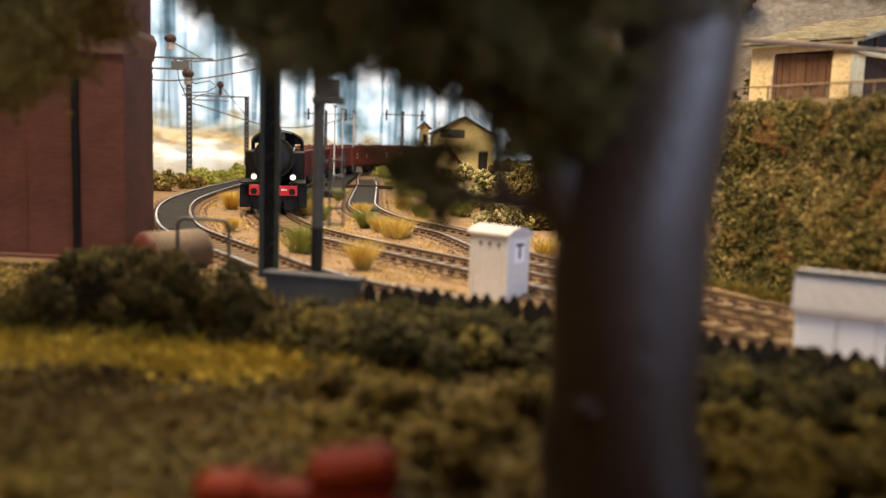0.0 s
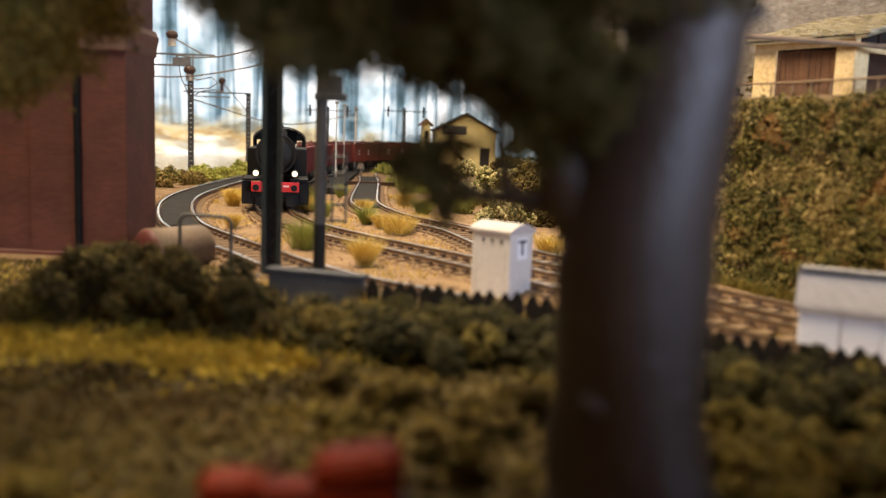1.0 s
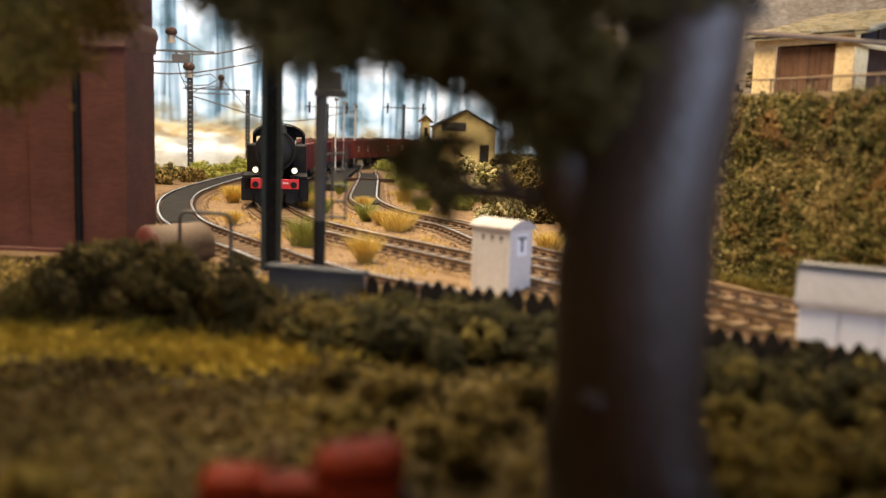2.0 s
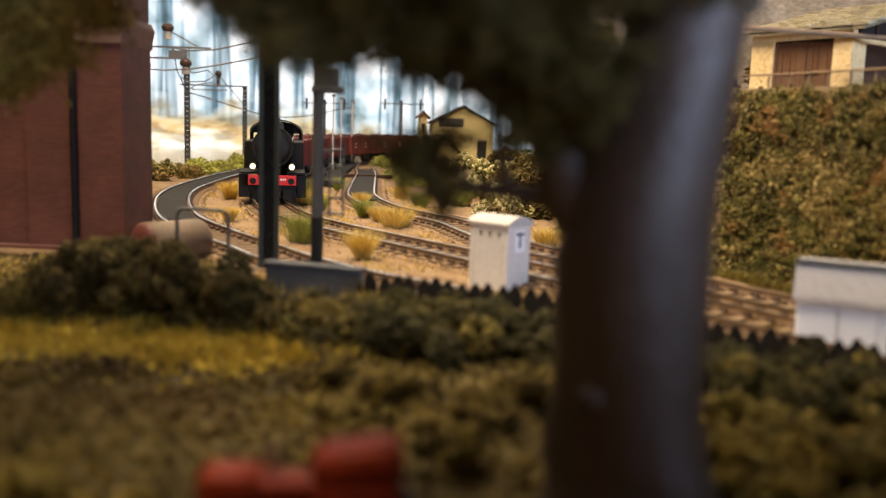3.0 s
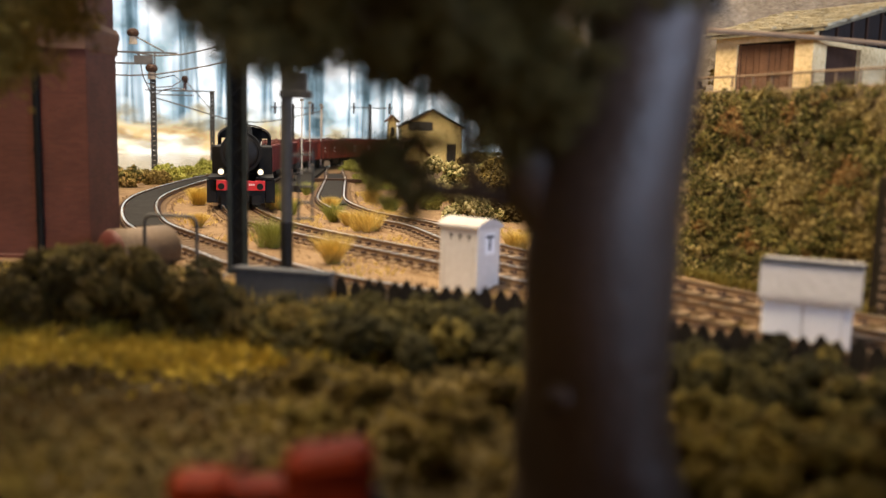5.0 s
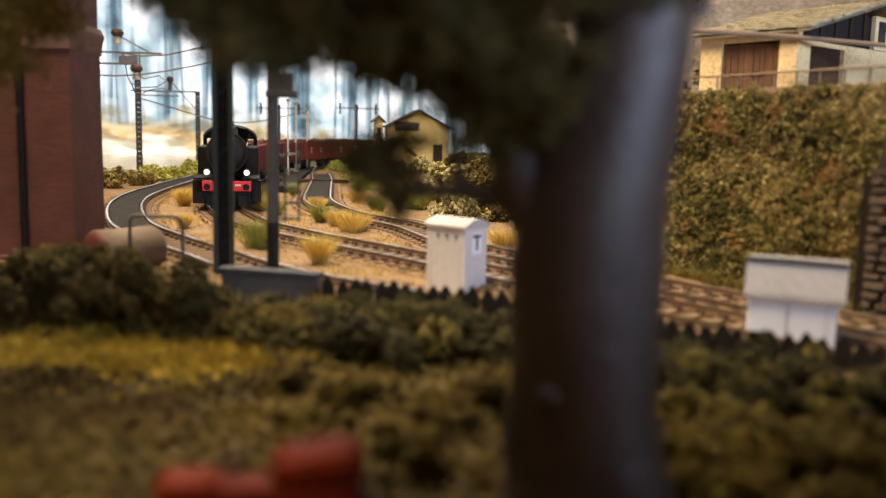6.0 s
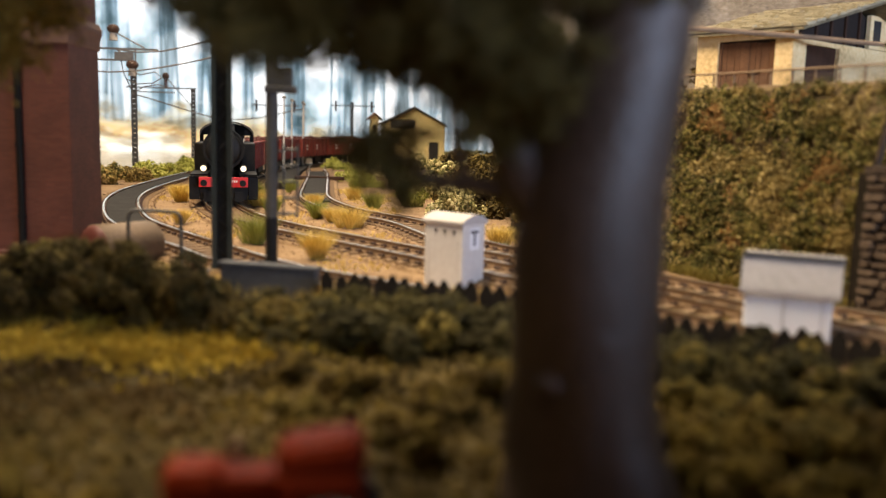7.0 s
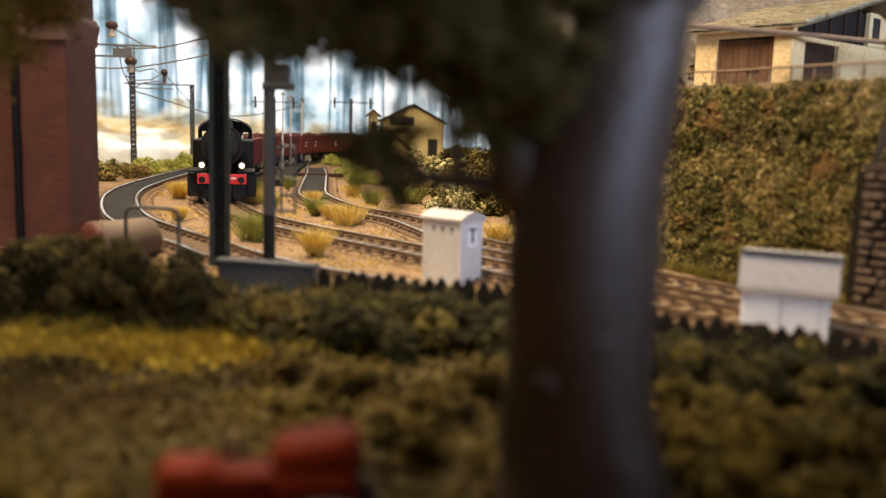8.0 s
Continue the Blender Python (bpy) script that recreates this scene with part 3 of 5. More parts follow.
def build_bank():
    nu, nw = 60, 30
    v = [bank_point(i / nu, j / nw) for i in range(nu + 1) for j in range(nw + 1)]
    base = len(v)
    for i in range(nu + 1):
        p = bank_point(i / nu, 1.0)
        for t in (60, 400):
            v.append((p[0] + BACK.x * t, p[1] + BACK.y * t, 61.6 + ground_height(p[0], p[1])))
    f = [(i * (nw + 1) + j, (i + 1) * (nw + 1) + j, (i + 1) * (nw + 1) + j + 1, i * (nw + 1) + j + 1) for i in range(nu) for j in range(nw)]
    for i in range(nu):
        a, b = i * (nw + 1) + nw, (i + 1) * (nw + 1) + nw
        f += [(a, b, base + 2 * i + 2, base + 2 * i), (base + 2 * i, base + 2 * i + 2, base + 2 * i + 3, base + 2 * i + 1)]
    ob = soup("bank", v, f, BANKSOIL, smooth=True)
    tagged(ob, "steep earth bank with a terrace on top", "bank", kind="structure")
    rng = np.random.default_rng(4)
    out = np.array((BACK.x, BACK.y, -0.3))
    # leafy clumps of three colours, thick in some places and worn to bare soil in others
    heaps = {"green": ([], []), "ochre": ([], []), "rust": ([], []), "pale": ([], [])}
    for _ in range(5200):
        u, w = rng.random(), rng.random()
        c = bank_point(u, w)
        patch = noise.noise(Vector((c[0] * 0.045, c[1] * 0.045, c[2] * 0.06)))
        tone = noise.noise(Vector((c[0] * 0.09 + 11, c[1] * 0.09, c[2] * 0.10)))
        if patch < -0.34 and rng.random() < 0.7:
            continue
        r = rng.uniform(0.7, 2.3)
        k = int(5 + 5 * r * r)
        d = rng.normal(size=(k, 3)) * (0.5 * r)
        kind = "rust" if tone > 0.45 else "ochre" if tone < -0.24 or rng.random() < 0.14 else "green"
        heaps[kind][0].append(c - out * (0.55 * r) + d)
        heaps[kind][1].append(0.24 + 0.46 * rng.random(k) ** 1.6)
        if rng.random() < 0.45:
            heaps["pale"][0].append((c - out * (1.1 * r) + d * 0.8)[:3])
            heaps["pale"][1].append(0.3 + 0.35 * rng.random(len(d[:3])))
    for kind, mat, lab in (("green", MOSS, "olive green leaf scatter covering the bank"), ("ochre", OCHRELEAF, "ochre brown leaf scatter covering the bank"),
                           ("rust", LEAF_RUST, "rusty orange scatter foliage on the bank"), ("pale", TANLEAF, "pale yellowish leaves scattered over the bank")):
        vv, ff = crumbs(np.concatenate(heaps[kind][0]), np.concatenate(heaps[kind][1]), rng, 0.25)
        tagged(soup("ground_cover", vv, ff, mat), lab, "foliage", kind="stuff")
    blobs = [(167 + rng.normal() * 5, 262 + rng.normal() * 6, 62 + 15 * rng.random(), rng.uniform(1.5, 3.5)) for _ in range(60)]
    blobs += [(bank_point(u, 1.0)[0] + 1, bank_point(u, 1.0)[1], 60.0 + rng.random(), rng.uniform(0.8, 1.8)) for u in rng.uniform(0.15, 0.95, 70)]
    p = shell(blobs, 16, rng, 0.5)
    vv, ff = crumbs(p, 0.25 + 0.35 * rng.random(len(p)), rng, 0.3)
    tagged(soup("terrace_bushes", vv, ff, MOSS), "green bushes along the terrace edge", "foliage", kind="stuff")


build_bank()


# ---- hillside behind the terrace, railing and stone pier ----
def build_hillside():
    nu, nw = 40, 16
    v = []
    for i in range(nu + 1):
        for j in range(nw + 1):
            u, w = i / nu, j / nw
            x, y = 60 + 330 * u, 470 - 150 * u + 130 * w
            lump = 14 * noise.noise(Vector((u * 6, w * 5, 2))) + 5 * noise.noise(Vector((u * 19, w * 14, 4)))
            v.append((x + 0.4 * lump, y + lump, 55 + 130 * w ** 0.8 + 0.6 * lump))
    f = [(i * (nw + 1) + j, (i + 1) * (nw + 1) + j, (i + 1) * (nw + 1) + j + 1, i * (nw + 1) + j + 1) for i in range(nu) for j in range(nw)]
    tagged(soup("hillside", v, f, ROCK, smooth=True), "grey-brown rocky hillside behind the barn", "hillside", kind="structure")
    rng = np.random.default_rng(12)
    blobs = []
    for _ in range(120):
        u, w = rng.random(), rng.random() ** 0.6
        blobs.append((60 + 330 * u, 462 - 150 * u + 130 * w, 60 + 130 * w ** 0.8, rng.uniform(3, 8)))
    p = shell(blobs, 2.2, rng, 0.8)
    vv, ff = crumbs(p, 0.8 + 0.9 * rng.random(len(p)), rng)
    tagged(soup("hill_scrub", vv, ff, LEAF_HEDGE), "dark olive scrub on the hillside", "foliage", kind="stuff")


build_hillside()


def build_railing():
    r = thing("railing", 0, 0, 0, 0, "thin rusty metal railing along the terrace edge", "railing")
    us = [0.10 + 0.06 * k for k in range(13)]
    tops = []
    for u in us:
        p = bank_point(u, 1.0)
        tops.append(Vector((p[0] + 1.5, p[1] + 1.0, 61)))
    for p in tops:
        bm = bmesh.new()
        rod(bm, p - Vector((0, 0, 1)), p + Vector((0, 0, 6.0)), 0.34, n=6)
        part("post", bm, BEAM, r)
    for z in (0.9, 5.8):
        bm = bmesh.new()
        pipe(bm, [p + Vector((-0.4, -0.2, z)) for p in tops], 0.36, 6)
        part("bar", bm, BEAM, r)
    bm = bmesh.new()
    for a, b in zip(tops, tops[1:]):
        for k in range(8):
            f = (k + 0.5) / 8
            rod(bm, a.lerp(b, f - 0.06) + Vector((0, 0, 1.2)), a.lerp(b, f + 0.06) + Vector((0, 0, 5.2)), 0.05, n=4)
            rod(bm, a.lerp(b, f + 0.06) + Vector((0, 0, 1.2)), a.lerp(b, f - 0.06) + Vector((0, 0, 5.2)), 0.05, n=4)
    part("mesh_panel", bm, BEAM, r, "crossed wire mesh")


build_railing()


def stone_mesh(k):
    rng = random.Random(k)
    bm = bmesh.new()
    box(bm, -0.5, 0.5, -0.5, 0.5, -0.5, 0.5)
    bmesh.ops.bevel(bm, geom=list(bm.edges), offset=0.1, segments=1, affect="EDGES")
    for v in bm.verts:
        v.co += Vector((rng.uniform(-1, 1), rng.uniform(-1, 1), rng.uniform(-1, 1))) * 0.07
    bmesh.ops.scale(bm, vec=(MM, MM, MM), verts=bm.verts)
    me = bpy.data.meshes.new("stone")
    bm.to_mesh(me)
    bm.free()
    me.materials.append(PIERSTONE)
    return me


STONES = [stone_mesh(k) for k in range(5)]


def build_pier():
    p = thing("stone_pier", 121.5, 217, 0, -56, "rough stone tunnel pier closing the bank", "stone pier")
    # core juts out left of the stones; that dark strip paints the shaded gap
    bm = bmesh.new()
    box(bm, -3, 46, 1.0, 8, -1, 37)
    part("core", bm, PICKET, p, "dark mortar core, its left strip painting in the shaded gap")
    rng = random.Random(5)
    for row in range(15):
        x = 0.0
        z = 0.5 + row * 2.45
        while x < 44:
            w = rng.uniform(2.4, 7.0)
            o = new("stone", rng.choice(STONES))
            o.parent = p
            o.matrix_basis = pose((x + w / 2) * MM, rng.uniform(0.0, 0.7) * MM, (z + 1.1) * MM, rng.uniform(-5, 5), rng.uniform(-5, 5), rng.uniform(-8, 8)) @ Matrix.Diagonal((w - rng.uniform(0.3, 0.8), rng.uniform(2.6, 4.2), rng.uniform(1.4, 2.3), 1))
            x += w
    bm = bmesh.new()
    prism(bm, [(-0.5, 37.2), (48, 37.2), (48, 39), (-0.5, 39)], -1.2, 9)
    part("capstone", bm, PIERSTONE, p, "flat stone coping")
    bm = bmesh.new()
    prism(bm, [(0.5, 39.1), (1.6, 39.1), (5.0, 58), (3.9, 58)], 1.0, 3)
    part("sloping_edge", bm, PIERSTONE, p, "sloping edge stone")


build_pier()


# ---- small line-side buildings ----
def letter_t(parent, m):
    cu = bpy.data.curves.new("letter", "FONT")
    cu.body, cu.size, cu.align_x, cu.align_y, cu.extrude = "T", 0.0060, "CENTER", "CENTER", 0.00006
    cu.offset = 0.00012
    tmp = new("letter_source", cu)
    me = bpy.data.meshes.new_from_object(tmp.evaluated_get(bpy.context.evaluated_depsgraph_get()))
    bpy.data.objects.remove(tmp)
    me.name = "letter"
    ob = finish("letter", me, BLACKPAINT, parent, "black letter T")
    ob.matrix_basis = m
    return ob


def build_telephone_box():
    b = thing("telephone_box", 19.2, 251.8, 0, -43, "white line-side telephone box lettered T by the track", "telephone box")
    w = 5.2
    bm = bmesh.new()
    box(bm, -w - 4, w, -w, w, -1, 18.6, 0.3)
    part("body", bm, WHITEPAINT, b)
    arch = [(-w - 0.7, 18.4)] + [(a, 19.2 + 2.0 * (1 - (a / (w + 0.7)) ** 2)) for a in np.linspace(-w - 0.7, w + 0.7, 11)] + [(w + 0.7, 18.4)]
    bm = bmesh.new()
    prism(bm, [(a, z) for a, z in arch], -w - 0.6, w + 4.6)
    bmesh.ops.rotate(bm, verts=bm.verts, cent=(0, 0, 0), matrix=Matrix.Rotation(radians(90), 3, "Z"))
    part("roof", bm, PALEROOF, b, "pale cambered roof slab", False)
    # flat dark discs and tails paint the shade inside the vents
    for k in (-4.9, -1.5, 1.9):
        bm = bmesh.new()
        rod(bm, (k, -w - 0.06, 16.2), (k, -w + 0.3, 16.2), 0.55, n=12)
        prism(bm, [(k - 0.28, 16.0), (k + 0.28, 16.0), (k + 0.1, 14.7), (k - 0.1, 14.7)], -w - 0.05, -w + 0.2)
        part("vent", bm, INTERIORSHADE, b, "round vent hole, its shade painted as a dark disc")
    bm = bmesh.new()
    box(bm, w - 0.1, w + 0.15, -2.1, 2.5, 10.9, 17.2, 0.05)
    sign = part("sign", bm, WHITEFLAT, b, "white enamel sign plate")
    letter_t(sign, Matrix.Translation(((w + 0.18) * MM, 0.1 * MM, 14.1 * MM)) @ Euler((radians(90), 0, radians(90))).to_matrix().to_4x4())
    bm = bmesh.new()
    for x0, x1, y0, y1 in ((-7.4, -7.2, -w - 0.05, -w), (3.4, 3.6, -w - 0.05, -w)):
        box(bm, x0, x1, y0, y1, 1, 13.5)
    part("door_seam", bm, PALEROOF, b)


build_telephone_box()


def build_hut():
    b = thing("relay_hut", 89.2, 187.0, -1.2, -29, "small white relay hut with a pale pitched roof", "hut")
    bm = bmesh.new()
    box(bm, -9.6, 8.8, -4.2, 5, -1, 17, 0.2)
    part("body", bm, WHITEPAINT, b)
    for x0, x1 in ((-9.4, -1.3), (-0.9, 6.6)):
        bm = bmesh.new()
        box(bm, x0, x1, -4.75, -4.1, 0, 12.6, 0.12)
        part("door_leaf", bm, WHITEFLAT, b)
    bm = bmesh.new()
    box(bm, 6.9, 8.7, -4.5, -4.1, 0, 12.8, 0.08)
    part("corner_post", bm, WHITEFLAT, b)
    bm = bmesh.new()
    prism(bm, [(-5.9, 12.0), (-5.9, 13.2), (-4.2, 20.2), (-3.6, 21), (5.4, 20.4), (6.4, 18.8), (6.2, 17.8), (-3.4, 19.0), (-4.9, 13.0), (-4.9, 12.0)], -10.3, 10.4)
    bmesh.ops.rotate(bm, verts=bm.verts, cent=(0, 0, 0), matrix=Matrix.Rotation(radians(90), 3, "Z"))
    bmesh.ops.scale(bm, vec=(-1, 1, 1), verts=bm.verts)
    part("roof", bm, PALEROOF, b, "pale grey pitched roof sheet")
    bm = bmesh.new()
    box(bm, -10.2, 10.3, -4.75, -3.2, 20.0, 21.2, 0.2)
    part("ridge_strip", bm, CONCRETE, b, "grey ridge strip")


build_hut()


def slate_mesh(k):
    rng = random.Random(40 + k)
    bm = bmesh.new()
    box(bm, -0.5, 0.5, -0.5, 0.5, -0.5, 0.5)
    for v in bm.verts:
        v.co += Vector((rng.uniform(-1, 1) * 0.06, rng.uniform(-1, 1) * 0.08, 0))
    bmesh.ops.scale(bm, vec=(MM, MM, MM), verts=bm.verts)
    me = bpy.data.meshes.new("slate")
    bm.to_mesh(me)
    bm.free()
    me.materials.append(SLATE)
    return me


BARNDARK = material("dark_brown_wood", [(0.03, 0.014, 0.008), (0.07, 0.034, 0.019)], 200, 0.85)


def build_house():
    h = thing("stone_barn", 150, 328, 64, 35, "old cream rubble barn with slate roof on the terrace", "barn")
    # long wall with the big doorway, gable wall with the small doorway
    for a in ((0, 3, 0, 7.5, -2, 22.8), (0, 3, 33, 43, -2, 22.8), (0.1, 3, 7.5, 33, 20.0, 22.8), (3, 9.5, 0, 3, -2, 20), (35, 118, 0, 3, -2, 20), (9.5, 35, 0.1, 3, 18.2, 20),
              (3, 118, 40, 43, -2, 20), (115, 118, 3, 40, -2, 20)):
        bm = bmesh.new()
        box(bm, *a)
        part("wall", bm, CREAM, h)
    # a solid dark prism paints the shade inside the open gable
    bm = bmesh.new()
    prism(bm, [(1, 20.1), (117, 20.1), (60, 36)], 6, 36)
    gable = part("gable", bm, INTERIORSHADE, h, "open timber gable, its inner shade painted as a dark block")
    # boards are darkened too, to sink into that painted shade
    for k in range(9):
        x = 14 + k * 11.5
        top = 20 + 16 * (1 - abs(x - 60) / 60)
        bm = bmesh.new()
        box(bm, x - 0.6, x + 0.6, 5.0, 5.9, 20.1, top)
        part("gable_board", bm, BARNDARK, gable)
    bm = bmesh.new()
    box(bm, 66, 90, 3.6, 5.4, 21, 35)
    part("upper_wall", bm, CREAM, h)
    bm = bmesh.new()
    box(bm, 69, 75, 3.3, 3.8, 24, 33)
    part("window", bm, GLASSDARK, h, "small dark window")
    door = None
    # dark sheet behind the planks paints the unlit inside of the barn
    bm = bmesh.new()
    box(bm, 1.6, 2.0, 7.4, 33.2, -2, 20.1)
    door = part("door", bm, INTERIORSHADE, h, "wide brown plank double door")
    y = 7.6
    rng = random.Random(3)
    while y < 32.8:
        w = min(rng.uniform(2.2, 4.6), 33 - y)
        bm = bmesh.new()
        box(bm, 0.8 + rng.uniform(0, 0.5), 1.6, y + 0.12, y + w - 0.12, -1.5, 19.3 + rng.uniform(-0.6, 0.3), 0.08)
        part("plank", bm, DOORWOOD, door)
        y += w
    bm = bmesh.new()
    box(bm, 0.5, 0.9, 13.5, 20, 7.2, 7.8)
    rod(bm, (0.4, 16.8, 6.4), (0.4, 16.8, 8.4), 0.3)
    part("latch", bm, BLACKPAINT, door, "dark iron latch")
    bm = bmesh.new()
    box(bm, 9.5, 35, 1.7, 2.3, -2, 18.2)
    part("door", bm, BARNDARK, h, "dark brown closed door")
    # one straight worn rail runs past both walls just clear of the corner
    bm = bmesh.new()
    back = Matrix.Rotation(radians(-35), 3, "Z")
    ends = [back @ Vector((x, y, 0)) + Vector((0, 0, z)) for x, y, z in ((-42.0, -4.5, 21.2), (2.0, -4.5, 19.6), (110.0, -4.5, 13.0))]
    pipe(bm, ends, 0.95, 8, 0.3)
    part("beam", bm, BEAM, h, "worn timber rail running past the walls")
    slope = math.atan2(18, 70)
    roof = None
    for s in (1, -1):
        bm = bmesh.new()
        prism(bm, [(-3.5, 22.1), (60, 38.4), (60, 39.4), (-3.5, 23.1)] if s > 0 else [(60, 38.4), (131, 20.2), (131, 21.2), (60, 39.4)], -6, 46)
        r = part("roof", bm, SLATE, h)
        roof = roof or r
    meshes = [slate_mesh(k) for k in range(4)]
    rng = random.Random(8)
    for row in range(17):
        d = 7.5 + row * 3.7
        yy = -6.5 + rng.uniform(-1.5, 0)
        while yy < 46:
            w = rng.uniform(2.6, 6.5)
            o = new("slate", rng.choice(meshes))
            o.parent = roof
            px, pz = -11.5 + d * math.cos(slope) + 3, 21.9 + d * math.sin(slope) + 0.75
            o.matrix_basis = pose(px * MM, (yy + w / 2) * MM, pz * MM, 0, -math.degrees(slope) + 4 + rng.uniform(-1.5, 1.5), rng.uniform(-4, 4)) @ Matrix.Diagonal((rng.uniform(5.0, 6.4), w - 0.15, rng.uniform(0.5, 1.2), 1))
            yy += w


build_house()


# ---- fence and low wall in front of the tracks ----
def build_fence():
    f = thing("palisade_fence", 0, 0, 0, 0, "low dark pointed palisade fence behind the hedge", "fence")
    bm = bmesh.new()
    prism(bm, [(-1.62, -1), (1.62, -1), (1.62, 8.0), (0.35, 10.2), (-0.35, 10.2), (-1.62, 8.0)], -0.35, 0.35)
    bmesh.ops.scale(bm, vec=(MM, MM, MM), verts=bm.verts)
    me = bpy.data.meshes.new("picket")
    bm.to_mesh(me)
    bm.free()
    me.materials.append(PICKET)
    line = spline([(-16, 208.4), (-8, 206), (24, 195), (60, 176), (85, 163), (115, 145)], 3.25)
    d, _ = sideways(line)
    rng = random.Random(2)
    for p, q in zip(line, d):
        o = new("picket", me)
        o.parent = f
        o.matrix_basis = pose(p[0] * MM, p[1] * MM, (rng.uniform(-0.7, 0.4) + np.interp(p[0], [15, 60], [0, -2.6])) * MM, rng.uniform(-3, 3), rng.uniform(-3, 3), math.degrees(math.atan2(q[1], q[0])))
    for z in (0.6, 3.4):
        strip(line, [(-0.9, -0.4), (-0.4, -0.4), (-0.4, 0.4), (-0.9, 0.4)], z, "cross_rail", DARKSTEEL, f)
    w = thing("low_wall", -33, 217.5, 0, -17, "low grey concrete wall beside the hedge", "wall")
    bm = bmesh.new()
    box(bm, -12, 14, 0, 3, -1, 9.4, 0.3)
    part("wall_body", bm, WALLGREY, w)
    bm = bmesh.new()
    box(bm, -12.6, 14.6, -0.6, 3.6, 9.5, 10.4, 0.25)
    part("coping", bm, WALLGREY, w)


build_fence()


# ---- tank with hoop railing ----
def build_tank():
    t = thing("storage_tank", -89, 285, -2.4, 52, "dusty tan storage tank with a dark red end by the pilaster", "tank")
    bm = bmesh.new()
    rod(bm, (-9, 0, 7.4), (11, 0, 7.4), 7.6, n=32)
    ball(bm, (11, 0, 7.4), 7.6, 3, (0.45, 1, 1))
    part("shell", bm, TANK, t, smooth=True)
    bm = bmesh.new()
    ball(bm, (-9, 0, 7.4), 7.4, 3, (0.4, 1, 1))
    part("end_cap", bm, DARKRED, t, "dark red domed end", True)
    for x in (-5, 7):
        bm = bmesh.new()
        box(bm, x - 1.2, x + 1.2, -5, 5, -1, 4, 0.2)
        part("saddle", bm, CONCRETE, t)
    r = thing("hoop_railing", -66.5, 257, 0, -8, "bent grey tube railing beside the tank", "railing")
    bm = bmesh.new()
    pts = [(-12, 0, 0), (-12, 0, 17)] + [(-12 + 2.4 * (1 - math.cos(a)), 0, 17 + 2.4 * math.sin(a)) for a in np.linspace(0.2, 1.57, 6)]
    pts += [(-4, 0, 19.4), (1.6, 0, 19.3)] + [(1.6 + 2.4 * math.sin(a), 0, 16.9 + 2.4 * math.cos(a)) for a in np.linspace(0.2, 1.57, 6)] + [(4, 0, 8), (4, 0, -1)]
    pipe(bm, pts, 0.55, 8)
    part("hoop", bm, POSTGREY, r, smooth=True)


build_tank()


# ---- masts ----
def build_mast(x, y, height, turn, label):
    m = thing("catenary_mast", x, y, 0, turn, label, "mast", "overhead line masts")
    for s in (-1, 1):
        bm = bmesh.new()
        prism(bm, [(s * 3.0, -1), (s * 3.0, height), (s * 1.5, height), (s * 1.5, -1)], -1.3, -0.8)
        prism(bm, [(s * 3.0, -1), (s * 3.0, height), (s * 2.5, height), (s * 2.5, -1)], -0.8, 1.3)
        part("channel", bm, DARKSTEEL, m)
    z, k = 0.0, 1
    while z < height - 5:
        for y, q in ((-0.5, k), (1.0, -k)):
            bm = bmesh.new()
            rod(bm, (-2.4 * q, y, z), (2.4 * q, y, z + 4.5), 0.32, n=5)
            part("lacing_bar", bm, BLACKPAINT, m)
        z, k = z + 4.5, -k
    bm = bmesh.new()
    box(bm, -2.4, 2.4, 0.0, 0.4, -1, height - 1)
    part("web_plate", bm, BLACKPAINT, m)
    bm = bmesh.new()
    box(bm, -4.5, 4.5, -3.5, 3.5, -1, 1.6, 0.3)
    part("footing", bm, CONCRETE, m)


build_mast(-51.7, 262, 104, 6, "dark green lattice catenary mast behind the hedge")


def build_signal_mast():
    m = thing("signal_mast", -35.4, 250, 0, 0, "signal mast, grey above and black below, with ladder", "signal mast")
    bm = bmesh.new()
    rod(bm, (0, 0, -1), (0, 0, 19), 1.75, n=14)
    part("lower_pole", bm, BLACKPAINT, m, "black base section")
    bm = bmesh.new()
    rod(bm, (0, 0, 19), (0, 0, 92), 1.7, n=14)
    part("upper_pole", bm, POSTGREY, m)
    bm = bmesh.new()
    box(bm, -1.9, 7.0, -2.2, 2.2, 54.2, 56.2, 0.3)
    box(bm, -1.2, 5.8, -1.8, 1.8, 56.2, 61, 0.4)
    part("lantern_box", bm, POSTGREY, m, "grey lantern box on a bracket")
    bm = bmesh.new()
    for x in (3.2, 7.2):
        rod(bm, (x, 1.5, 19), (x, 1.5, 40), 0.35, n=6)
    for k in range(5):
        rod(bm, (3.2, 1.5, 20 + k * 4.6), (7.2, 1.5, 20 + k * 4.6), 0.4, n=6)
    rod(bm, (0, 0, 20), (3.2, 1.5, 20), 0.35, n=6)
    rod(bm, (0, 0, 38), (3.2, 1.5, 38), 0.35, n=6)
    part("ladder", bm, POSTGREY, m)


build_signal_mast()


def build_far_mast(x, y, height, arms, label):
    m = thing("catenary_mast", x, y, 0, 0, label, "mast", "overhead line masts")
    bm = bmesh.new()
    for s in (-1, 1):
        box(bm, s * 1.9 - 0.6, s * 1.9 + 0.6, -1.3, 1.3, -1, height)
    z = 1.0
    while z < height - 3:
        box(bm, -1.3, 1.3, -0.5, 0.5, z, z + 4.0)
        z += 4.4
    part("pole", bm, POSTGREY, m)
    for z, x0, x1 in arms:
        bm = bmesh.new()
        box(bm, x0, x1, -0.9, 0.9, z, z + 1.7, 0.2)
        part("arm", bm, GREYSTEEL, m)
    return m


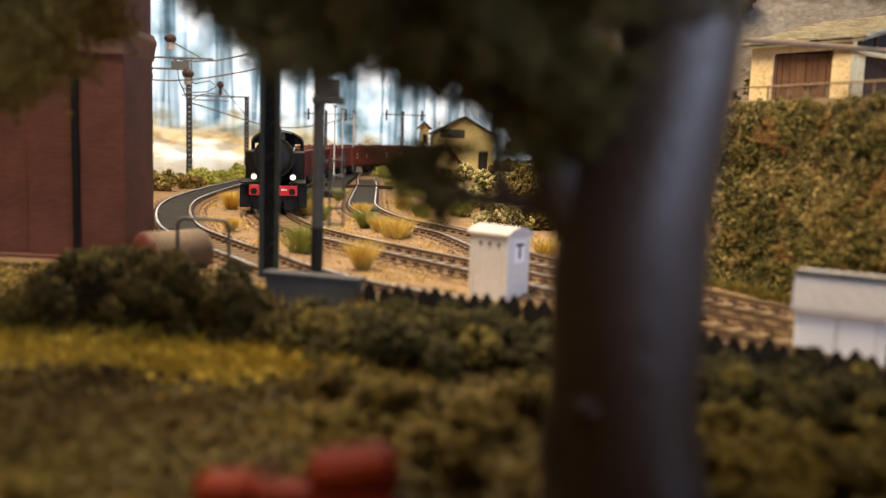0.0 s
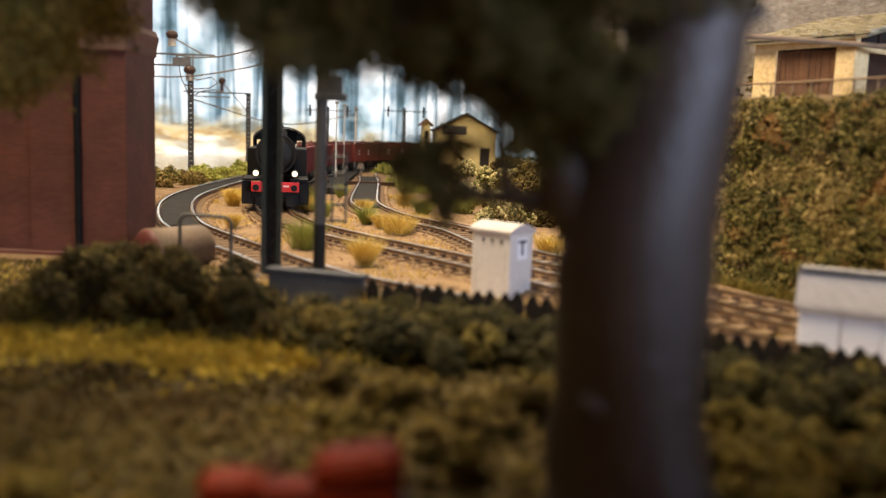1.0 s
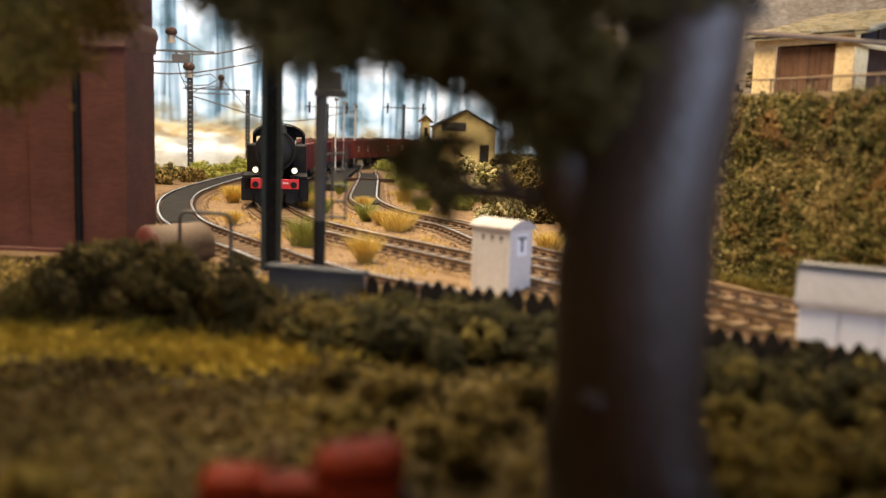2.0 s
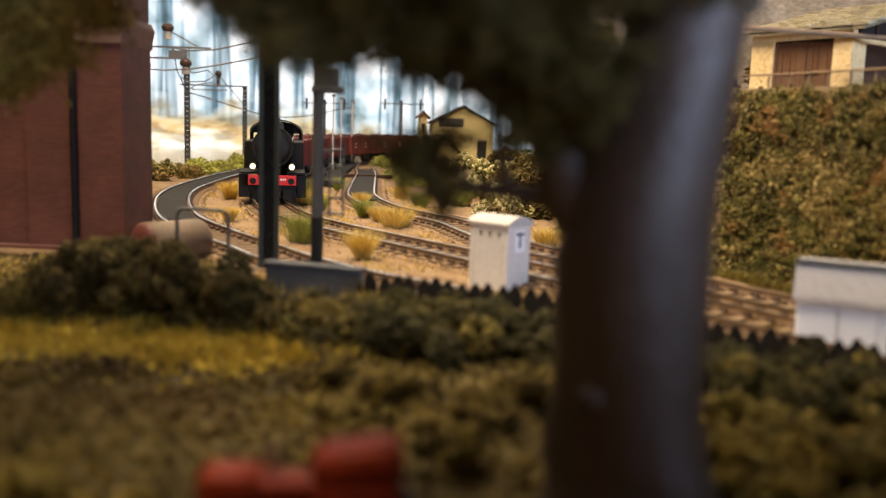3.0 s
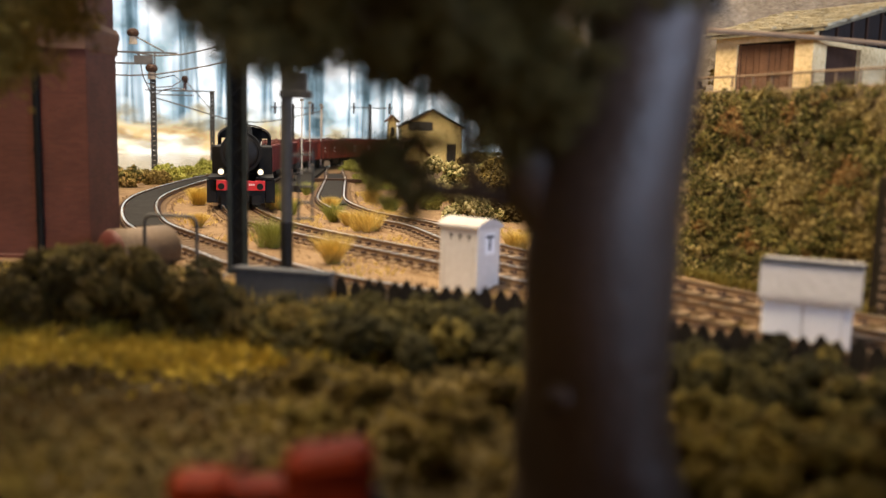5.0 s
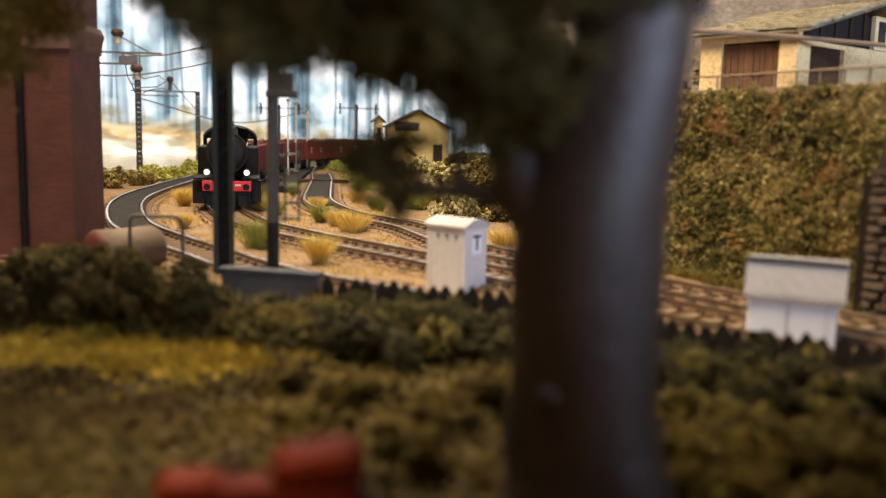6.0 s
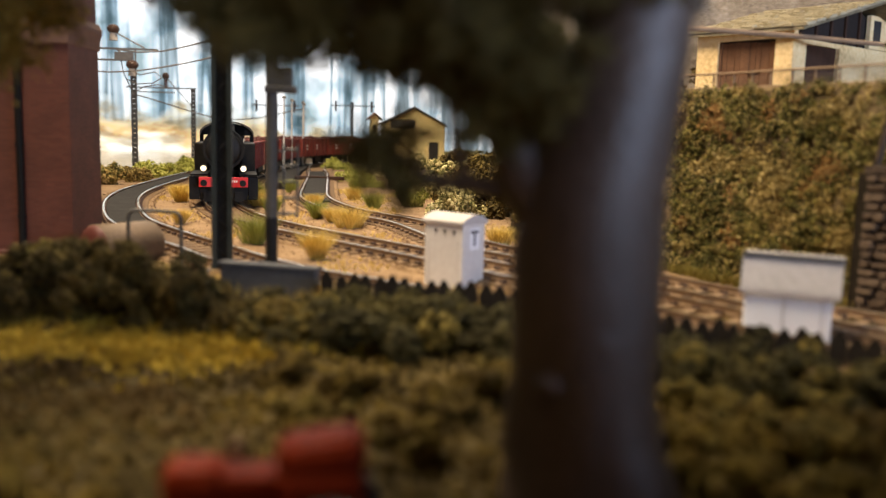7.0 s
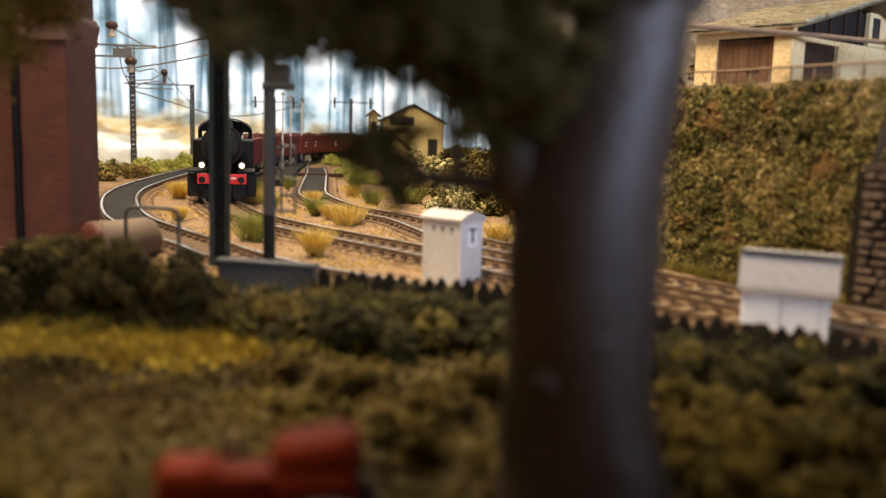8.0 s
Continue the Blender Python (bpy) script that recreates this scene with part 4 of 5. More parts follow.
def build_overhead_line():
    m = build_far_mast(-235, 812, 100, [(110, -40, 22), (100, -40, -4)], "lattice catenary mast with insulated arms by the pond")
    bm = bmesh.new()
    rod(bm, (-1, 0, 99), (-14, 0, 110), 0.8)
    rod(bm, (2, 0, 92), (2, 0, 112), 0.7)
    rod(bm, (-12, 0, 110), (-9, 0, 90), 0.6)
    rod(bm, (-9, 0, 90), (0, 0, 70), 0.6)
    part("strut", bm, GREYSTEEL, m)
    for a in ((-17, 0, 128), (-1, 0, 97), (-39, 0, 94)):
        bm = bmesh.new()
        bmesh.ops.create_uvsphere(bm, u_segments=12, v_segments=8, radius=4.2, matrix=Matrix.Translation(a) @ Matrix.Diagonal((1.35, 1.35, 1, 1)))
        ins = part("insulator", bm, PORCELAIN, m, "dark glazed insulator")
        bm = bmesh.new()
        rod(bm, (a[0], 0, a[2] - 10), (a[0], 0, a[2] - 2.5), 3.8, 2.8)
        part("insulator_base", bm, PALECERAMIC, ins, "cream ceramic base")
    bm = bmesh.new()
    box(bm, -16, 0, -2, 2, 100.5, 108)
    part("terminal_box", bm, GREYSTEEL, m)
    bm = bmesh.new()
    pipe(bm, [(-6, 0, 84), (4, -2, 80), (18, -4, 81), (26, -4, 86), (20, -4, 91), (6, -2, 88), (-2, 0, 92)], 0.6, 6)
    pipe(bm, [(0, 0, 72), (10, -2, 78), (22, -2, 80), (34, -2, 77)], 0.5, 6)
    part("looped_cable", bm, GREYWIRE, m, "looped grey cable")
    n = build_far_mast(-224, 1000, 86, [(84, -74, 3)], "plain grey catenary mast with a long arm by the pond")
    bm = bmesh.new()
    rod(bm, (-30, 0, 85), (-30, 0, 96), 2.0)
    bmesh.ops.create_uvsphere(bm, u_segments=12, v_segments=8, radius=4, matrix=Matrix.Translation((-30, 0, 98)))
    part("insulator", bm, PORCELAIN, n)
    bm = bmesh.new()
    rod(bm, (-30, 0, 97), (-2, 0, 66), 0.6)
    rod(bm, (-60, 0, 80), (-20, 0, 80), 0.7)
    part("stay", bm, GREYWIRE, n)
    for x, y, hh in ((-165, 1230, 80), (-60, 1290, 84)):
        q = build_far_mast(x, y, hh, [(hh - 6, -30, 34)], "distant grey catenary mast over the far tracks")
        for a in (-24, 28):
            bm = bmesh.new()
            rod(bm, (a, 0, hh - 14), (a, 0, hh + 2), 1.6)
            part("insulator", bm, PORCELAIN, q)
    for pts in ([(-330, 812, 110), (-262, 812, 111), (-225, 810, 108), (-190, 790, 111), (-120, 720, 120)], [(-330, 812, 93), (-262, 812, 90), (-225, 805, 92), (-165, 790, 103), (-110, 760, 118)],
                [(-252, 812, 126), (-225, 812, 112)], [(-235, 812, 71), (-180, 990, 52), (-120, 1180, 70)]):
        bm = bmesh.new()
        pipe(bm, [tuple(a) for a in spline(pts, 25)] + [pts[-1]], 0.7, 6)
        tagged(part("overhead_wire", bm, GREYWIRE, smooth=True), "thin grey overhead contact wire", "wire", "overhead wires")


build_overhead_line()


# ---- train ----
def wheel_set(parent, y, r, mat, tyre):
    for s in (-1, 1):
        bm = bmesh.new()
        rod(bm, (s * 7.3, y, r), (s * 8.9, y, r), r, n=24)
        w = part("wheel", bm, tyre, parent)
        bm = bmesh.new()
        for k in range(10):
            a = k * math.pi / 5
            rod(bm, (s * 9.1, y, r), (s * 9.1, y + 0.82 * r * math.cos(a), r + 0.82 * r * math.sin(a)), 0.45, n=5)
        rod(bm, (s * 8.8, y, r), (s * 9.6, y, r), 1.6, n=12)
        part("spokes", bm, mat, w)


def build_loco():
    t = thing("steam_locomotive", -90, 467, RAIL_Z, 9.5, "black steam tank locomotive with red buffer beam on the track", "locomotive")
    bm = bmesh.new()
    rod(bm, (0, 14, 28.5), (0, 92, 28.5), 9.8, n=36)
    for y in (32, 50, 68, 84):
        rod(bm, (0, y, 28.5), (0, y + 1.2, 28.5), 10.05, n=36)
    part("boiler", bm, SOOT, t, smooth=False)
    bm = bmesh.new()
    rod(bm, (0, 2.5, 28.5), (0, 16, 28.5), 10.9, n=36)
    smoke = part("smokebox", bm, SOOT, t)
    bm = bmesh.new()
    ball(bm, (0, 2.6, 28.5), 9.4, 3, (1, 0.22, 1))
    part("smokebox_door", bm, BLACKPAINT, smoke, "domed black smokebox door", True)
    bm = bmesh.new()
    rod(bm, (0, 0.2, 28.5), (0, 1.4, 28.5), 1.0, n=10)
    rod(bm, (-2.4, 0.2, 28.5), (2.4, 0.2, 28.5), 0.3, n=6)
    part("door_handle", bm, GREYSTEEL, smoke)
    bm = bmesh.new()
    rod(bm, (0, 10, 37), (0, 10, 43.0), 3.2, 2.9, n=20)
    rod(bm, (0, 10, 42.8), (0, 10, 44.2), 3.7, 3.6, n=20)
    part("chimney", bm, SOOT, t)
    for y, r, h in ((34, 4.6, 42), (58, 5.2, 42.4)):
        bm = bmesh.new()
        rod(bm, (0, y, 34), (0, y, h - 2), r, n=20)
        ball(bm, (0, y, h - 2), r, 2, (1, 1, 0.5))
        part("dome", bm, SOOT, t, smooth=True)
    for s in (-1, 1):
        bm = bmesh.new()
        box(bm, min(s * 9, s * 16.8), max(s * 9, s * 16.8), 36, 96, 13, 31, 0.8)
        part("side_tank", bm, SOOT, t, "sooty grey-black side tank")
        bm = bmesh.new()
        box(bm, min(s * 8, s * 17.2), max(s * 8, s * 17.2), -2, 140, 14.4, 15.4, 0.1)
        part("running_board", bm, SOOT, t)
        bm = bmesh.new()
        rod(bm, (s * 13.5, 4, 8), (s * 13.5, 22, 8), 4.1, n=20)
        part("cylinder", bm, SOOT, t)
        bm = bmesh.new()
        rod(bm, (s * 11.2, 24, 7), (s * 11.2, 92, 7), 0.6, n=6)
        rod(bm, (s * 11.6, 8, 9), (s * 11.6, 42, 7), 0.5, n=6)
        part("coupling_rod", bm, GREYSTEEL, t)
        bm = bmesh.new()
        rod(bm, (s * 9.9, -7.2, 11), (s * 9.9, -3.2, 11), 1.1, n=12)
        rod(bm, (s * 9.9, -8.4, 11), (s * 9.9, -7.2, 11), 1.7, n=18)
        part("buffer", bm, BLACKPAINT, t)
        bm = bmesh.new()
        rod(bm, (s * 10.2, -3.2, 18.4), (s * 10.2, 1.5, 18.4), 2.0, n=18)
        lamp = part("headlamp", bm, BLACKPAINT, t)
        bm = bmesh.new()
        rod(bm, (s * 10.2, -3.5, 18.4), (s * 10.2, -3.1, 18.4), 1.5, n=18)
        part("lamp_lens", bm, LAMPGLOW, lamp, "glowing warm headlamp lens")
        bm = bmesh.new()
        pipe(bm, [(s * 9.8, 16, 31), (s * 10.6, 20, 33), (s * 10.6, 88, 33)], 0.35, 6)
        part("handrail", bm, GREYSTEEL, t)
        bm = bmesh.new()
        box(bm, min(s * 15.6, s * 16.6), max(s * 15.6, s * 16.6), 96, 128, 13, 27)
        box(bm, min(s * 15.6, s * 16.6), max(s * 15.6, s * 16.6), 96, 101, 27, 37)
        box(bm, min(s * 15.6, s * 16.6), max(s * 15.6, s * 16.6), 110, 113, 27, 37)
        box(bm, min(s * 15.6, s * 16.6), max(s * 15.6, s * 16.6), 124, 128, 27, 37)
        part("cab_side", bm, SOOT, t)
    bm = bmesh.new()
    box(bm, -16, 16, 97, 98, 13, 29.6)
    box(bm, -11, 11, 97, 98, 29.6, 41.5)
    box(bm, -16, -14.2, 97, 98, 29.6, 36)
    box(bm, 14.2, 16, 97, 98, 29.6, 36)
    prism(bm, [(-15.8, 34.9)] + [(15.8 * math.sin(a), 35.2 + 7.6 * math.cos(a)) for a in np.linspace(-1.5, 1.5, 15)] + [(15.8, 34.9)], 97, 98)
    part("cab_front", bm, SOOT, t)
    bm = bmesh.new()
    arch = [(16.7 * math.sin(a), 35.6 + 8.3 * math.cos(a)) for a in np.linspace(-1.5, 1.5, 15)]
    prism(bm, arch + [(x * 0.96, z - 0.9) for x, z in reversed(arch)], 93, 132)
    part("cab_roof", bm, DARKROOF, t, "sooty grey curved cab roof")
    bm = bmesh.new()
    box(bm, -15, 15, 128, 140, 13, 27, 0.4)
    part("bunker", bm, SOOT, t)
    rng = np.random.default_rng(31)
    p = np.stack([rng.uniform(-13, 13, 300), rng.uniform(129, 139, 300), 27 + rng.random(300) * 3], 1)
    v, f = crumbs(p, 0.8 + 0.5 * rng.random(300), rng)
    soup("coal_load", v, f, COAL, t)
    bm = bmesh.new()
    box(bm, -12.6, 12.6, -3.6, -2.0, 8.6, 13.8, 0.2)
    beam = part("buffer_beam", bm, REDPAINT, t, "bright red buffer beam")
    for x in (-5.5, 4.2):
        bm = bmesh.new()
        for k in range(3):
            box(bm, x + k * 1.1, x + k * 1.1 + 0.7, -3.75, -3.6, 11.2, 12.2)
        part("number_bars", bm, WHITEFLAT, beam)
    bm = bmesh.new()
    pipe(bm, [(0, -3.6, 11), (0, -6.5, 11), (0, -7.4, 10), (0, -6.6, 9)], 0.7, 8)
    part("coupling_hook", bm, BLACKPAINT, beam)
    bm = bmesh.new()
    box(bm, -7, 7, 0, 136, 4, 12)
    box(bm, -12.5, 12.5, 2, 5, 1.4, 9)
    for s in (-1, 1):
        box(bm, s * 15.2 - 2.6, s * 15.2 + 2.6, 1.5, 3.2, 1.6, 14, 0.4)
        box(bm, s * 15.0 - 1.2, s * 15.0 + 1.2, 3, 24, 3.2, 12.5, 0.6)
    part("frame", bm, BLACKPAINT, t)
    bm = bmesh.new()
    for s in (-1, 1):
        box(bm, s * 8 - 2.2, s * 8 + 2.2, -2.5, -1.8, 0.8, 6)
    part("rail_guard", bm, BLACKPAINT, t)
    for y in (34, 51, 68, 85):
        wheel_set(t, y, 7.6, MUDRED, BLACKPAINT)
    for y in (14, 112, 127):
        wheel_set(t, y, 4.9, MUDRED, BLACKPAINT)


build_loco()


def build_wagon():
    w = thing("goods_wagon", 0, 0, 0, 0, "oxide red open goods wagon with dark load", "wagon", "goods wagons")
    L, W = 48, 15.5
    bm = bmesh.new()
    box(bm, -W, W, -L, L, 11, 12.5)
    part("floor_deck", bm, WAGONRED, w)
    for s in (-1, 1):
        bm = bmesh.new()
        box(bm, min(s * W, s * (W - 1)), max(s * W, s * (W - 1)), -L, L, 12.4, 29, 0.15)
        side = part("side_wall", bm, WAGONRED, w)
        for k in range(9):
            bm = bmesh.new()
            y = -L + 1 + k * (2 * L - 2) / 8
            box(bm, min(s * W, s * (W + 1.1)), max(s * W, s * (W + 1.1)), y - 0.8, y + 0.8, 10.5, 29.4, 0.1)
            part("rib", bm, WAGONRED, side)
        bm = bmesh.new()
        box(bm, s * W - 0.9, s * W + 0.9, -L - 0.5, L + 0.5, 29, 30.1, 0.15)
        part("top_rim", bm, WAGONRED, side)
        bm = bmesh.new()
        for y in (-30, 6):
            for z in (18, 21.5):
                box(bm, min(s * (W + 0.05), s * (W + 0.15)), max(s * (W + 0.05), s * (W + 0.15)), y, y + 5, z, z + 1.6)
        part("lettering_bars", bm, WHITEFLAT, side)
        bm = bmesh.new()
        box(bm, -W + 1, W - 1, min(s * L, s * (L - 1)), max(s * L, s * (L - 1)), 12.4, 29.5 if s < 0 else 29, 0.15)
        part("end_wall", bm, WAGONRED, w)
        for x in (-9.9, 9.9):
            bm = bmesh.new()
            rod(bm, (x, s * L, 9), (x, s * (L + 4), 9), 1.0, n=10)
            rod(bm, (x, s * (L + 4), 9), (x, s * (L + 5), 9), 2.4, n=14)
            part("buffer", bm, BLACKPAINT, w)
    bm = bmesh.new()
    box(bm, -9, 9, -L, L, 8, 11)
    for y in (-30, 30):
        box(bm, -10.5, -9.4, y - 12, y + 12, 4, 8)
        box(bm, 9.4, 10.5, y - 12, y + 12, 4, 8)
    part("underframe", bm, BLACKPAINT, w)
    for y in (-37, -23, 23, 37):
        wheel_set(w, y, 5.4, BLACKPAINT, BLACKPAINT)
    rng = np.random.default_rng(8)
    x, y = rng.uniform(-14, 14, 1800), rng.uniform(-46, 46, 1800)
    z = 26 + 3.5 * np.cos(x / 14 * 1.4) + 1.5 * np.sin(y * 0.2)
    v, f = crumbs(np.stack([x, y, z], 1), 0.8 + 0.9 * rng.random(1800), rng)
    soup("load", v, f, DARKRED, w, "dull red-brown ore load")
    return w


def place_wagons():
    line = spline(LINE_M, 1.0)[::-1]
    start = int(np.argmin(np.linalg.norm(line - np.array((-113.5, 607)), axis=1)))
    first = None
    for k in range(6):
        i = start + 56 + k * 107
        if i + 34 >= len(line):
            break
        a, b, c = line[i - 34], line[i + 34], line[i]
        yaw = math.degrees(math.atan2(b[1] - a[1], b[0] - a[0])) - 90
        m = pose((a[0] + b[0]) / 2 * MM, (a[1] + b[1]) / 2 * MM, RAIL_Z * MM - 0.00035, 0, 0, yaw)
        if first is None:
            first = build_wagon()
            first.matrix_world = m
        else:
            copy_thing(first, m)


place_wagons()


# ---- platform, lamp posts and far buildings ----
def build_platform():
    p = thing("platform", 0, 0, 0, 0, "grey gravel platform between the far tracks", "platform", kind="structure")
    strip(spline([(-84, 640), (-92, 760), (-98, 900), (-104, 990)], 10), [(-9, -2), (-9, 4.6), (9, 4.6), (9, -2)], 0, "platform_slab", ASPHALT, p)
    post = None
    for x, y, h in ((-99, 800, 60), (-101, 880, 68), (-97, 950, 66), (-102, 1010, 70)):
        m = pose(x * MM, y * MM, 4.6 * MM)
        if post is None:
            post = thing("lamp_post", 0, 0, 0, 0, "slim white platform lamp post", "lamp post", "platform lamps")
            bm = bmesh.new()
            rod(bm, (0, 0, 0), (0, 0, 66), 0.9, 0.7, n=10)
            part("pole", bm, WHITEPAINT, post)
            bm = bmesh.new()
            rod(bm, (0, 0, 66), (0, 0, 68.5), 2.2, 1.4, n=12)
            part("lamp_head", bm, GREYSTEEL, post)
            bm = bmesh.new()
            rod(bm, (0, 0, 0), (0, 0, 3), 1.6, n=10)
            part("foot", bm, GREYSTEEL, post)
            post.matrix_world = m
        else:
            copy_thing(post, m)
    k = thing("hand_cart", -97, 700, 4.6, 10, "small brown luggage cart on the platform", "cart")
    bm = bmesh.new()
    box(bm, -4, 4, -7, 7, 3, 4.4, 0.2)
    part("deck", bm, DOORWOOD, k)
    for s in (-1, 1):
        for y in (-5, 5):
            bm = bmesh.new()
            rod(bm, (s * 4.2, y, 2), (s * 5, y, 2), 2, n=14)
            part("wheel", bm, BLACKPAINT, k)
    bm = bmesh.new()
    box(bm, -3, 3, -5, 4, 4.5, 9, 0.5)
    part("crate", bm, BROWNROOF, k)


build_platform()


def gabled_house(name, x, y, z, turn, w, d, h, rise, wall, roof, label, windows):
    b = thing(name, x, y, z, turn, label, "house")
    bm = bmesh.new()
    prism(bm, [(-w, -2), (w, -2), (w, h), (0, h + rise), (-w, h)], -d, d)
    part("wall", bm, wall, b)
    bm = bmesh.new()
    o = 3.5
    prism(bm, [(-w - o, h - o * rise / w + 0.6), (0, h + rise + 0.6), (w + o, h - o * rise / w + 0.6), (w + o, h - o * rise / w + 2.4), (0, h + rise + 2.6), (-w - o, h - o * rise / w + 2.4)], -d - 3, d + 3)
    part("roof", bm, roof, b)
    for x0, x1, z0, z1, mat, lab in windows:
        bm = bmesh.new()
        box(bm, x0, x1, -d - 0.6, -d + 0.5, z0, z1, 0.1)
        part("panel", bm, mat, b, lab)
    return b


gabled_house("yellow_station", 24, 1130, 0, 4, 38, 40, 52, 20, YELLOWWALL, DARKROOF, "pale yellow station building with dark roof",
             [(-30, 0, 47, 58, CONCRETE, "long grey sign board"), (-30, -18, 8, 32, GLASSDARK, "dark window"), (18, 30, 8, 32, GLASSDARK, "dark window")])
gabled_house("signal_cabin", -22, 1010, 0, 8, 4.5, 7, 58, 4, YELLOWWALL, BROWNROOF, "narrow ochre cabin with a brown roof beside the siding", [(-2, 2, 40, 50, GLASSDARK, "small dark window")])
gabled_house("small_shed", -2, 870, 0, 20, 14, 12, 24, 12, YELLOWWALL, BROWNROOF, "small shed with a brown pitched roof", [(-6, 6, 0, 17, DOORWOOD, "brown door")])


def build_lantern():
    g = thing("ground_lantern", -128, 610, 0, 20, "tiny black and white point lantern beside the track", "point lantern")
    bm = bmesh.new()
    rod(bm, (0, 0, -0.5), (0, 0, 4), 0.8, n=8)
    box(bm, -2.2, 2.2, -2.2, 2.2, 3.5, 8.2, 0.5)
    part("body", bm, BLACKPAINT, g)
    for s in (-1, 1):
        bm = bmesh.new()
        rod(bm, (s * 0.9, -2.4, 6.2 - s * 0.8), (s * 0.9, -2.1, 6.2 - s * 0.8), 0.8, n=10)
        part("lens", bm, WHITEFLAT, g, "white lens")
    w = thing("walkway_board", 14, 425, 0, -58, "pale timber edge board beside the siding", "board")
    bm = bmesh.new()
    box(bm, -22, 22, -1.5, 1.5, -0.5, 2.6, 0.2)
    part("plank", bm, BEAM, w)


build_lantern()


def build_crossing():
    c = thing("crossing_board", -63, 742, 0, 6, "dark timber crossing board laid over the siding", "crossing board")
    bm = bmesh.new()
    box(bm, -22, 22, -3, 3, 1.5, 4.6, 0.3)
    part("plank", bm, BARNDARK, c)


build_crossing()


# ---- distance ----
def build_far_wood():
    rng = np.random.default_rng(21)
    blobs = []
    for k in range(60):
        a = radians(rng.uniform(-7, 8))
        d = rng.uniform(1300, 1420)
        blobs.append((d * math.sin(a), d * math.cos(a), rng.uniform(0, 14), rng.uniform(5, 12)))
    p = shell(blobs, 0.55, rng, 0.8)
    v, f = crumbs(p, 1.6 + 1.8 * rng.random(len(p)), rng)
    tagged(soup("far_scrub", v, f, PALEBUSH), "pale autumn scrub before the far wood", "foliage", kind="stuff")


build_far_wood()


# ---- bushes and tufts along the tracks ----
def bush(x, y, r, h, mat, label, seed, name="bush"):
    rng = np.random.default_rng(seed)
    blobs = [(x + rng.normal() * r * 0.45, y + rng.normal() * r * 0.4, rng.uniform(0.05, 0.9) * h, rng.uniform(0.22, 0.42) * r) for _ in range(16)]
    p = shell(blobs, max(3.0, 900 / (r * r)), rng, 0.6)
    v, f = crumbs(p, (0.35 + 0.5 * rng.random(len(p))) * max(0.8, r / 9), rng)
    v -= np.array((x, y, 0))
    ob = soup(name, v, f, mat)
    ob.location = (x * MM, y * MM, 0)
    tagged(ob, label, "bush", "track-side bushes")


B_OLIVE = "low olive green bush beside the curved track"
B_PALE = "pale speckled bush beside the siding"
for k, (x, y, r, h, mat, lab) in enumerate([
        (-212, 655, 15, 13, LEAF_WALL, B_OLIVE), (-198, 690, 11, 10, OCHRELEAF, B_OLIVE), (-206, 760, 16, 9, BUSHGREEN, B_OLIVE), (-192, 800, 14, 9, BUSHGREEN, B_OLIVE),
        (-196, 870, 16, 11, BUSHGREEN, B_OLIVE), (-190, 940, 16, 11, BUSHGREEN, B_OLIVE), (-220, 720, 13, 8, PALEBUSH, B_PALE),
        (36, 452, 13, 16, PALEBUSH, B_PALE), (24, 610, 22, 26, PALEBUSH, B_PALE), (46, 640, 26, 30, LEAF_HEDGE, B_OLIVE), (40, 540, 16, 16, LEAF_HEDGE, B_OLIVE),
        (70, 560, 26, 30, LEAF_HEDGE, B_OLIVE), (10, 520, 9, 8, BUSHGREEN, B_OLIVE), (58, 470, 18, 24, LEAF_HEDGE, B_OLIVE), (80, 420, 18, 26, LEAF_WALL, B_OLIVE),
        (-30, 760, 14, 9, BUSHGREEN, B_OLIVE), (-18, 690, 10, 8, BUSHGREEN, B_OLIVE), (-66, 985, 16, 9, BUSHGREEN, B_OLIVE), (-20, 900, 16, 12, PALEBUSH, B_PALE),
        (-78, 246, 4, 9, LEAF_DARK, "tiny dark green shrub before the tank")]):
    bush(x, y, r, h, mat, lab, 100 + k)


def tuft(x, y, h, mat, label, seed, count=720):
    rng = np.random.default_rng(seed)
    c = np.array([(rng.normal() * h * 0.16, rng.normal() * h * 0.16, 0) for _ in range(6)])
    v, f = blades(c, h * 0.9, 1.0, count // 6, 0.085, rng)
    ob = soup("grass_tuft", v, f, mat)
    ob.location = (x * MM, y * MM, 0)
    tagged(ob, label, "grass tuft", "grass tufts")


T_YEL, T_GRN = "straw yellow static grass tuft on the earth", "green static grass tuft on the earth"
for k, (x, y, h, mat) in enumerate([(-25.8, 299, 11, STRAW), (-52.5, 337, 13, GRASS), (-20, 396, 11, STRAW), (-37, 436, 10, GRASS), (-124, 515, 11, STRAW), (-85, 545, 11, GRASS),
                                    (-78, 500, 10, STRAW), (-118, 560, 9, STRAW), (-130, 650, 8, GRASS), (-64, 470, 9, GRASS), (-30, 420, 8, STRAW), (-72, 610, 10, GRASS),
                                    (-12, 500, 10, GRASS), (-24, 560, 9, STRAW), (-96, 400, 7, STRAW), (-134, 560, 8, STRAW), (44, 345, 8, STRAW), (-46, 505, 8, STRAW), (-100, 620, 8, GRASS), (-27, 640, 9, GRASS)]):
    tuft(x, y, h, mat, T_YEL if mat == STRAW else T_GRN, 300 + k)


